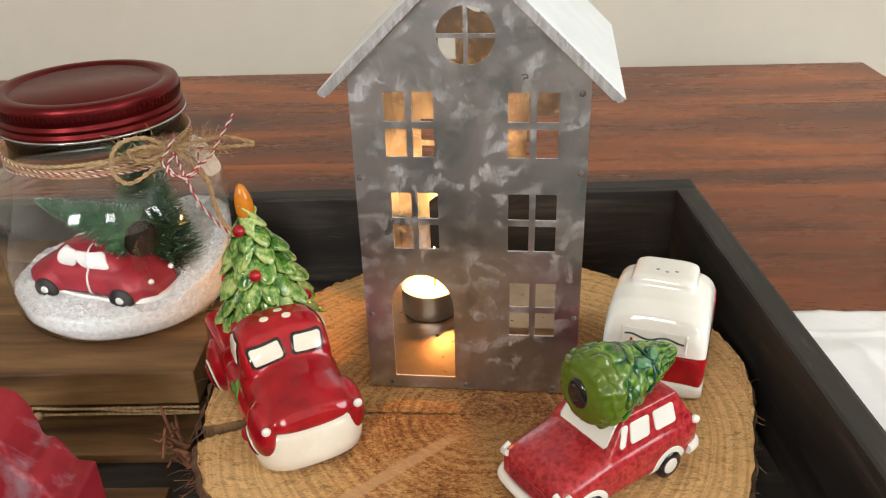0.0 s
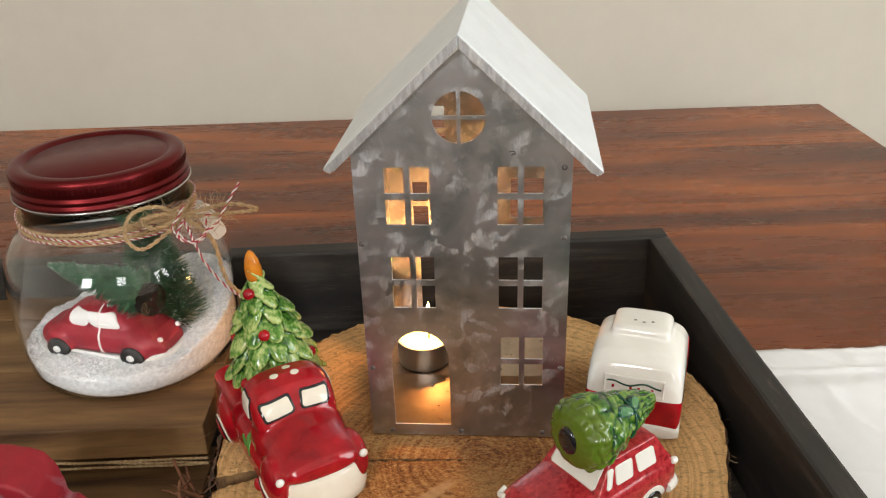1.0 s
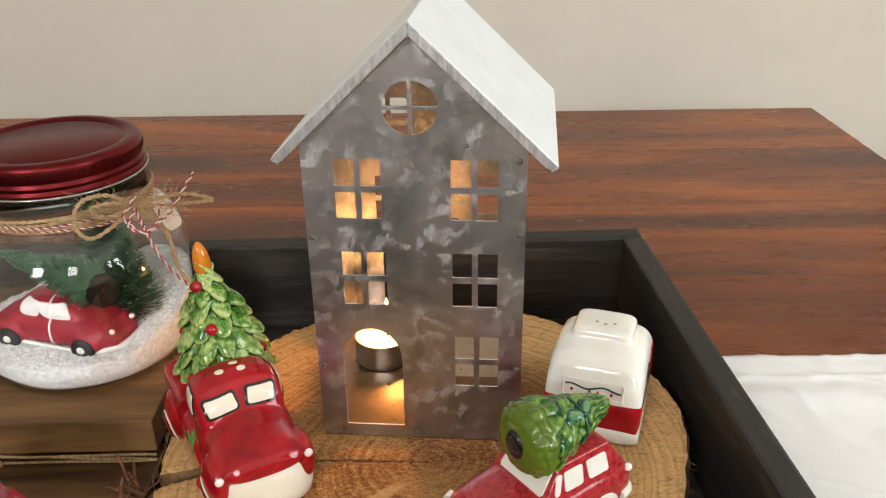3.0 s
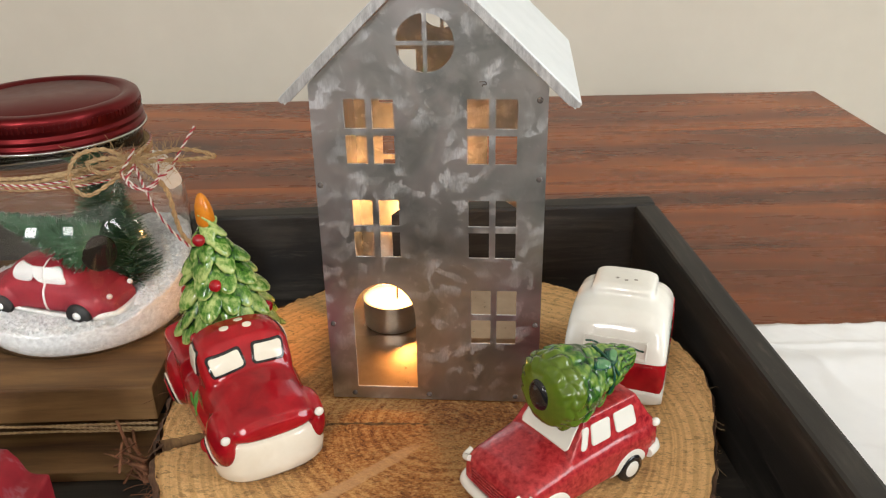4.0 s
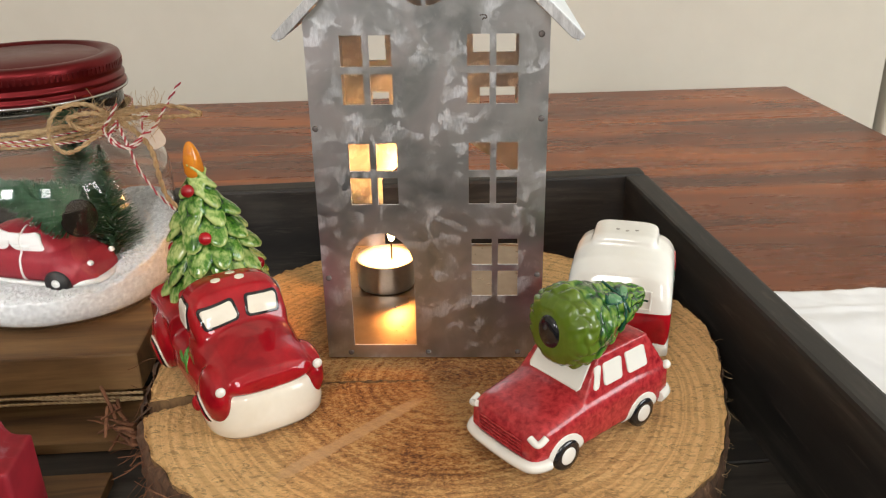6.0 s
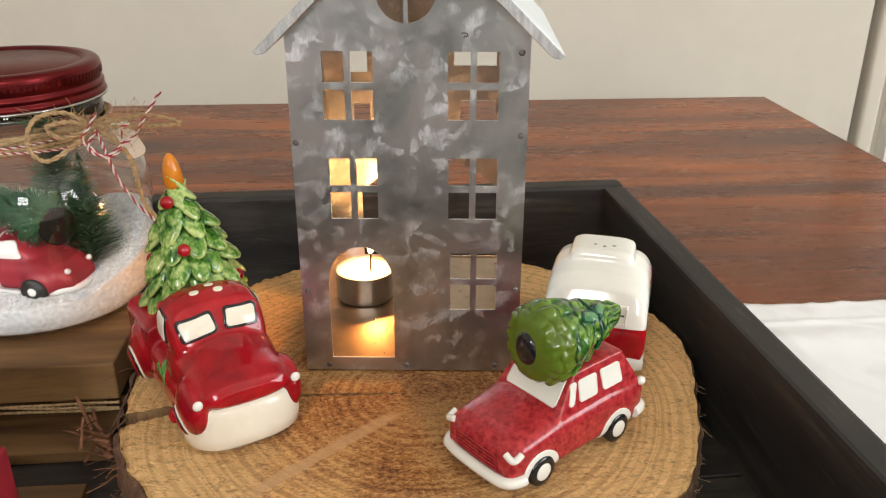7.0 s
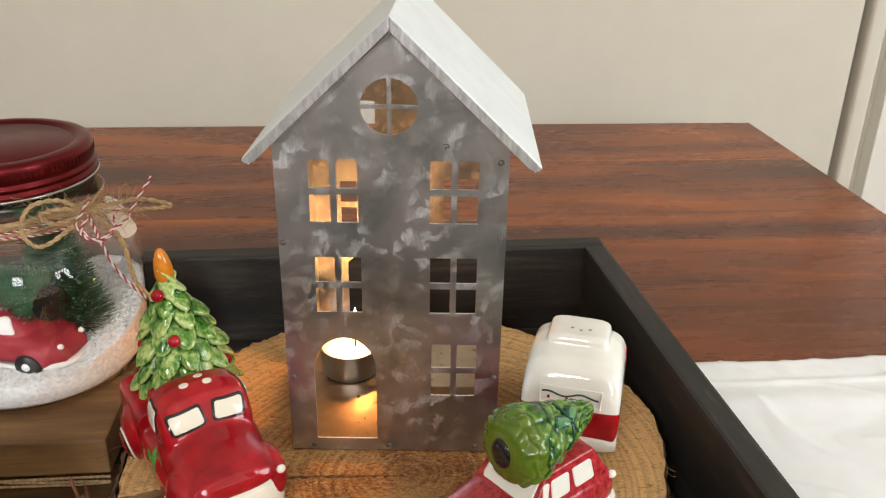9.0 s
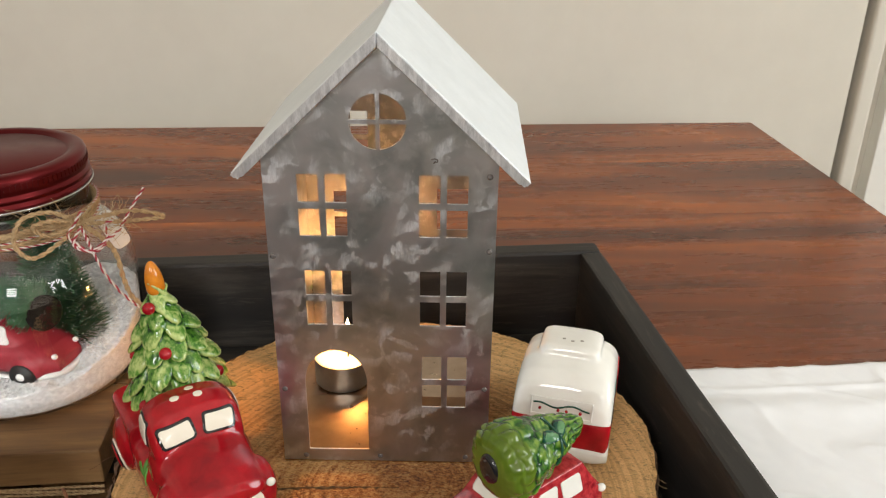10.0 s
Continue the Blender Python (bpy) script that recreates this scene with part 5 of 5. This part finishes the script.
tagged(part("knurl", bm, LID_RED, lid, smooth=False), kind="stuff")
# unseen pale disc, added to brighten the dark glass neck
part("seal", lathe([(0, 0.1562), (0.0610, 0.1562), (0.0625, 0.1568), (0, 0.1580)], 64), TAG, lid, "pale disc added under the lid to lighten the neck")
part("lid_liner", lathe([(0.0638, 0.1556), (0.0676, 0.1558), (0.0678, 0.1573), (0.0638, 0.1574)], 72, closed=True), STEEL, lid, "bright metal edge")


SNOW_WALL = ((0.0812, 0.0072), (0.0850, 0.0168), (0.0860, 0.026), (0.0866, 0.035), (0.0870, 0.050), (0.0872, 0.064))


def snow_height(x, y):
    """Shallow round the car, banked up against the far side of the glass."""
    k = max(0, (x * 0.78 + y * 0.62) / 0.086)
    return 0.027 + 0.034 * k ** 1.4 + 0.0035 * noise.noise((x * 40, y * 40, 1)) + 0.0016 * noise.noise((x * 170, y * 170, 1))


def glass_radius(z):
    """How far out the snow can lie at a height."""
    for (r0, z0), (r1, z1) in zip(SNOW_WALL, SNOW_WALL[1:]):
        if z <= z1:
            return r0 + (r1 - r0) * (z - z0) / (z1 - z0)
    return SNOW_WALL[-1][0]


def snow_bed():
    bm = bmesh.new()
    n_r, n_a, n_s = 40, 180, 14
    angles = [2 * math.pi * i / n_a for i in range(n_a)]
    rings = [[bm.verts.new((0, 0, snow_height(0, 0)))]]
    for j in range(1, n_r + 1):
        ring = []
        for a in angles:
            r = 0.0862 * j / n_r
            z = snow_height(r * math.cos(a), r * math.sin(a))
            if j == n_r:
                r = glass_radius(z)
            ring.append(bm.verts.new((r * math.cos(a), r * math.sin(a), z)))
        rings.append(ring)
    tops = [v.co.z for v in rings[-1]]
    for k in range(1, n_s + 1):
        ring = []
        for a, top in zip(angles, tops):
            z = top + (0.0036 - top) * k / n_s
            r = (glass_radius(z) if z > 0.0072 else 0.0755 + (z - 0.0030) / 0.0042 * 0.0057) - 0.0003
            r -= 0.0009 * max(0, noise.noise((math.cos(a) * 22, math.sin(a) * 22, z * 260)))
            ring.append(bm.verts.new((r * math.cos(a), r * math.sin(a), z)))
        rings.append(ring)
    rings.append([bm.verts.new((0, 0, 0.0034))])
    for a, b in zip(rings, rings[1:]):
        for i in range(n_a):
            q = list(dict.fromkeys([a[i % len(a)], a[(i + 1) % n_a % len(a)], b[(i + 1) % n_a % len(b)], b[i % len(b)]]))
            bm.faces.new(q)
    return bm


snow = part("snow", snow_bed(), SNOW, jar, "coarse white artificial snow")
bm = bmesh.new()
rnd = random.Random(5)
for _ in range(5200):
    a, r = rnd.uniform(0, 2 * math.pi), 0.0855 * math.sqrt(rnd.random())
    x, y = r * math.cos(a), r * math.sin(a)
    s = rnd.uniform(0.0005, 0.0015)
    q = Vector((x, y, snow_height(x, y) + 0.0003))
    spin = Euler((rnd.uniform(0, 6), rnd.uniform(0, 6), rnd.uniform(0, 6))).to_matrix()
    vs = [bm.verts.new(q + spin @ Vector(d) * s) for d in ((1, 0, -0.5), (-0.5, 0.8, -0.5), (-0.5, -0.8, -0.5), (0, 0, 1))]
    for idx in ((0, 1, 3), (1, 2, 3), (2, 0, 3), (0, 2, 1)):
        bm.faces.new([vs[i] for i in idx])
tagged(part("snow_grain", bm, SNOW, snow, smooth=False), kind="stuff")


def brush_tree(base, tip, radius, count, seed, lean=0.25):
    """Twisted-wire brush tree: green needles and frosted ends about an axis."""
    rnd_b = random.Random(seed)
    base, tip = Vector(base), Vector(tip)
    axis = tip - base
    ln = axis.length
    d = axis.normalized()
    u = d.orthogonal().normalized()
    v = d.cross(u)
    needles, frost = bmesh.new(), bmesh.new()
    for _ in range(count):
        h = rnd_b.random() ** 1.35
        a = rnd_b.uniform(0, 2 * math.pi)
        r = radius * (1 - h) ** 0.85 * rnd_b.uniform(0.75, 1.05) + 0.0015
        out = (u * math.cos(a) + v * math.sin(a))
        p0 = base + d * (ln * h)
        p1 = p0 + out * r + d * r * lean * rnd_b.uniform(0.3, 1.6)
        w = d.cross(out) * 0.0008
        needles.faces.new([needles.verts.new(q) for q in (p0 - w, p0 + w, p1 + w * 0.7, p1 - w * 0.7)])
        if rnd_b.random() < 0.24:
            s = rnd_b.uniform(0.0003, 0.0006)
            vs = [frost.verts.new(p1 + Vector(k) * s) for k in ((1, 0, -0.5), (-0.5, 0.8, -0.5), (-0.5, -0.8, -0.5), (0, 0, 1))]
            for idx in ((0, 1, 3), (1, 2, 3), (2, 0, 3), (0, 2, 1)):
                frost.faces.new([vs[i] for i in idx])
    return needles, frost


def add_brush(label, *args):
    needles, frost = brush_tree(*args)
    ob_t = part("brush_tree", needles, NEEDLES, jar, label, smooth=False)
    tagged(part("frost", frost, FROST, ob_t, "white frosted needle ends", smooth=False), kind="stuff")
    return ob_t


add_brush("frosted green brush tree standing in the snow", (0.047, -0.010, 0.030), (0.040, 0.006, 0.112), 0.025, 1700, 1)
add_brush("tall frosted green brush tree standing in the snow", (0.014, 0.026, 0.030), (0.006, 0.030, 0.142), 0.031, 2100, 2)
lying = add_brush("frosted green brush tree tied on the little car", (0.034, -0.038, 0.0745), (-0.042, -0.034, 0.100), 0.0205, 1700, 3)
DISC = Matrix.Translation((0.0385, -0.0415, 0.0730)) @ Vector((0.80, -0.58, 0.12)).to_track_quat("Z", "Y").to_matrix().to_4x4()
part("trunk_disc", lathe([(0, -0.004), (0.0118, -0.004), (0.0132, -0.001), (0.0134, 0.002), (0.0120, 0.0035), (0, 0.0030)], 26, m=DISC), WIRE, lying, "dark round wooden trunk end")

# little car in the jar, nose towards +x
bm = loft([(-0.046, 0.010, 0.032, 0.040, 2.6), (-0.041, 0.0155, 0.0285, 0.0440, 3), (-0.025, 0.018, 0.027, 0.0500, 3), (0.0, 0.019, 0.027, 0.0515, 3), (0.022, 0.0185, 0.027, 0.0505, 3), (0.036, 0.0165, 0.028, 0.0460, 3), (0.043, 0.0115, 0.030, 0.040, 2.6)])
bm = loft([(-0.030, 0.012, 0.042, 0.050, 2.6), (-0.020, 0.0145, 0.042, 0.0592, 2.6), (-0.008, 0.0155, 0.042, 0.0632, 2.6), (0.006, 0.0155, 0.042, 0.0632, 2.6), (0.016, 0.0145, 0.042, 0.0580, 2.6), (0.023, 0.012, 0.042, 0.051, 2.6)], bm=bm)
for y in (-0.027, 0.025):
    for s in (-1, 1):
        bm = ball((s * 0.0160, y, 0.0355), (0.005, 0.0115, 0.0095), 18, bm)
MINI_M = Matrix.Translation((-0.0020, -0.033, -0.0045)) @ Matrix.Rotation(radians(-101), 4, "Z") @ Matrix.Diagonal((1.22, 1.30, 1.15, 1))
mini_me = fuse(bm, 0.0010, 4)
mini_t = tree_of(mini_me)
mini = part("toy_car", mini_me, MINI_RED, jar, "small red painted beetle-shaped car", m=MINI_M)
f = stand_off(RIGHT, 0.2)
# the side that faces the camera is local +x turned towards -y
for pts in (rounded(-0.0190, -0.0048, 0.0500, 0.0602, 0.004, 6, 0.15), rounded(-0.0012, 0.0175, 0.0500, 0.0598, 0.003, 6, -0.6)):
    part("window", decal(mini_t, pts, f, 0.0005, reach=0.4), MINI_WHITE, mini, "white painted window")
for yy in (-0.027, 0.025):
    wm = Matrix.Translation((0.0205, yy, 0.0325)) @ Matrix.Rotation(radians(90), 4, "Y")
    w = part("wheel", lathe([(0, -0.004), (0.0072, -0.004), (0.0077, 0), (0.0070, 0.0016), (0, 0.0018)], 22, m=wm), MINI_BLACK, mini, "black wheel")
    part("hub", lathe([(0.0026, 0.0014), (0.0024, 0.0024), (0, 0.0026)], 16, m=wm), MINI_WHITE, w)
part("running_board", tube([(0.0160, -0.036, 0.0310), (0.0182, -0.02, 0.0292), (0.0184, 0.018, 0.0292)], 0.0013, 5), MINI_WHITE, mini)
part("front_bumper", tube([(0.0165, 0.032, 0.030), (0.0125, 0.0425, 0.031), (0.0, 0.0455, 0.031), (-0.012, 0.0425, 0.031)], 0.0022, 6), MINI_WHITE, mini, "white front bumper")
part("rear_bumper", tube([(0.0185, -0.036, 0.031), (0.0125, -0.046, 0.032), (-0.01, -0.046, 0.032)], 0.0018, 6), MINI_WHITE, mini)
for s in (-1, 1):
    part("headlight", ball((s * 0.0105, 0.0405, 0.0425), 0.0018, 10), MINI_WHITE, mini)
part("tie_string", decal(mini_t, rect(0.0026, 0.0034, 0.030, 0.0625), f, 0.0009, 0.001, reach=0.4), STRING_WHITE, mini, "thin white tie string")

# ---------------------------------------------------------------- twine and bow on the jar
bow = thing("jar_bow", JAR_M, "jute and candy striped string tied in a bow round the jar", "bow")
rnd = random.Random(21)
for k in range(4):
    r0 = 0.0660 + 0.0012 * (k % 2)
    pts = [(r0 * math.cos(a) + rnd.uniform(-.0003, .0003), r0 * math.sin(a), 0.1320 + 0.0028 * k + 0.0012 * math.sin(a * 2 + k)) for a in [2 * math.pi * i / 40 for i in range(41)]]
    rope(pts, 0.0015, parent=bow, name="jute_band")
KNOT = Vector((0.0770, -0.0420, 0.1455))


def from_knot(pts):
    """Offsets from the knot along the jar's tangent, outwards and up."""
    t = Vector((0.93, 0.37, 0))
    o = Vector((0.37, -0.93, 0))
    return [tuple(KNOT + t * a + o * b + Vector((0, 0, c))) for a, b, c in pts]


def candy(points, r, parent):
    """Red and white string: two strands wound together."""
    ss = twist(points, r, 2, sum((Vector(p) - Vector(q)).length for p, q in zip(points, points[1:])) / (r * 7))
    part("white_strand", tube(ss[0], r * 0.62, 1), STRING_WHITE, parent, "white string strand")
    part("red_strand", tube(ss[1], r * 0.62, 1), STRING_RED, parent, "red string strand")


def bend(points, steps=8):
    """A smooth run of points through a few."""
    p = [Vector(q) for q in points]
    p = [p[0] * 2 - p[1]] + p + [p[-1] * 2 - p[-2]]
    out = []
    for i in range(1, len(p) - 2):
        for k in range(steps):
            t = k / steps
            out.append(tuple(0.5 * ((2 * p[i]) + (p[i + 1] - p[i - 1]) * t + (2 * p[i - 1] - 5 * p[i] + 4 * p[i + 1] - p[i + 2]) * t * t + (3 * p[i] - p[i - 1] - 3 * p[i + 1] + p[i + 2]) * t ** 3)))
    out.append(tuple(p[-2]))
    return out


for sgn in (1, -1):
    a_end = math.atan2(-0.042, 0.077) + sgn * 0.75
    rope(bend([(0.0672 * math.cos(a_end), 0.0672 * math.sin(a_end), 0.138), (0.5 * (0.0672 * math.cos(a_end) + 0.080), 0.5 * (0.0672 * math.sin(a_end) - 0.044), 0.1430), tuple(KNOT)]), 0.0015, parent=bow, name='jute_lead')
part('bow_knot', ball(tuple(KNOT), (0.0042, 0.004, 0.0038), 14), JUTE, bow)
rope(bend(from_knot([(0, 0.002, 0), (-0.016, 0.007, 0.012), (-0.034, 0.010, 0.010), (-0.041, 0.011, -0.006), (-0.032, 0.011, -0.018), (-0.014, 0.009, -0.010), (0, 0.003, 0)])), 0.0015, parent=bow, name="jute_loop")
rope(bend(from_knot([(0, 0.003, 0), (-0.014, 0.008, 0.006), (-0.028, 0.009, 0.004), (-0.02, 0.009, -0.004), (0, 0.004, 0)])), 0.0015, parent=bow, name="jute_loop")
rope(bend(from_knot([(0, 0.002, 0), (0.014, 0.005, 0.004), (0.036, 0.003, 0.005), (0.056, 0.001, -0.003), (0.038, 0.002, -0.003), (0.015, 0.004, -0.001), (0, 0.003, 0)])), 0.0015, parent=bow, name="jute_loop")
rope(bend(from_knot([(0, 0.002, 0), (0.012, 0.006, -0.010), (0.020, 0.006, -0.024), (0.0225, 0.005, -0.045), (0.026, 0.005, -0.060), (0.036, 0.005, -0.074)])), 0.0017, parent=bow, name="jute_tail")
candy(bend(from_knot([(0.003, 0.005, 0.010), (-0.003, 0.007, 0.001), (-0.008, 0.008, -0.006), (-0.003, 0.009, -0.013), (0.005, 0.009, -0.020), (0.013, 0.008, -0.017), (0.017, 0.007, -0.010), (0.0165, 0.006, -0.002), (0.022, 0.005, 0.001)])), 0.0010, bow)
candy(bend(from_knot([(0.001, 0.006, -0.002), (-0.005, 0.009, -0.010), (-0.003, 0.010, -0.0155), (0.006, 0.010, -0.0185), (0.016, 0.008, -0.0125), (0.024, 0.006, -0.008), (0.030, 0.004, 0.000), (0.038, 0.002, 0.011), (0.045, 0.001, 0.020)])), 0.0010, bow)
candy(bend(from_knot([(0.001, 0.006, -0.001), (0.004, 0.009, -0.012), (0.0065, 0.009, -0.022), (0.011, 0.008, -0.038), (0.020, 0.007, -0.056), (0.029, 0.006, -0.068), (0.035, 0.005, -0.076)])), 0.0010, bow)
candy([(0.0678 * math.cos(a), 0.0678 * math.sin(a), 0.1315 + 0.0022 * math.sin(3 * a)) for a in [2 * math.pi * i / 44 for i in range(45)]], 0.0008, bow)
candy([(0.0682 * math.cos(a), 0.0682 * math.sin(a), 0.1385 + 0.0030 * math.sin(2 * a + 1)) for a in [2 * math.pi * i / 44 for i in range(45)]], 0.0008, bow)
meshes = []
for _ in range(150):
    q = Vector(from_knot([(rnd.uniform(-0.035, 0.035), rnd.uniform(0.002, 0.008), rnd.uniform(-0.008, 0.008))])[0])
    pts = [q]
    st = Vector((rnd.uniform(-1, 1), rnd.uniform(-1, 0.4), rnd.uniform(-0.6, 1))).normalized()
    for _k in range(4):
        st = (st + Vector((rnd.uniform(-.6, .6), rnd.uniform(-.6, .6), rnd.uniform(-.5, .6)))).normalized()
        pts.append(pts[-1] + st * rnd.uniform(0.002, 0.006))
    meshes.append(tube(pts, 0.00014, 3))
tagged(part("fibre", join_meshes(meshes), JUTE, bow, "stray jute fibres"), kind="stuff")
own = cutout(rounded(-0.0075, 0.0075, -0.016, 0.013, 0.005), [oval(0, 0.012, 0.0015, 0.0015, 12)], 0.0006)
part("paper_tag", own, TAG, bow, "white paper tag", smooth=False, m=Matrix.Translation((0.0905, -0.022, 0.1330)) @ Matrix.Rotation(radians(58), 4, "Z") @ Matrix.Rotation(radians(64), 4, "X") @ Matrix.Rotation(radians(12), 4, "Z"))
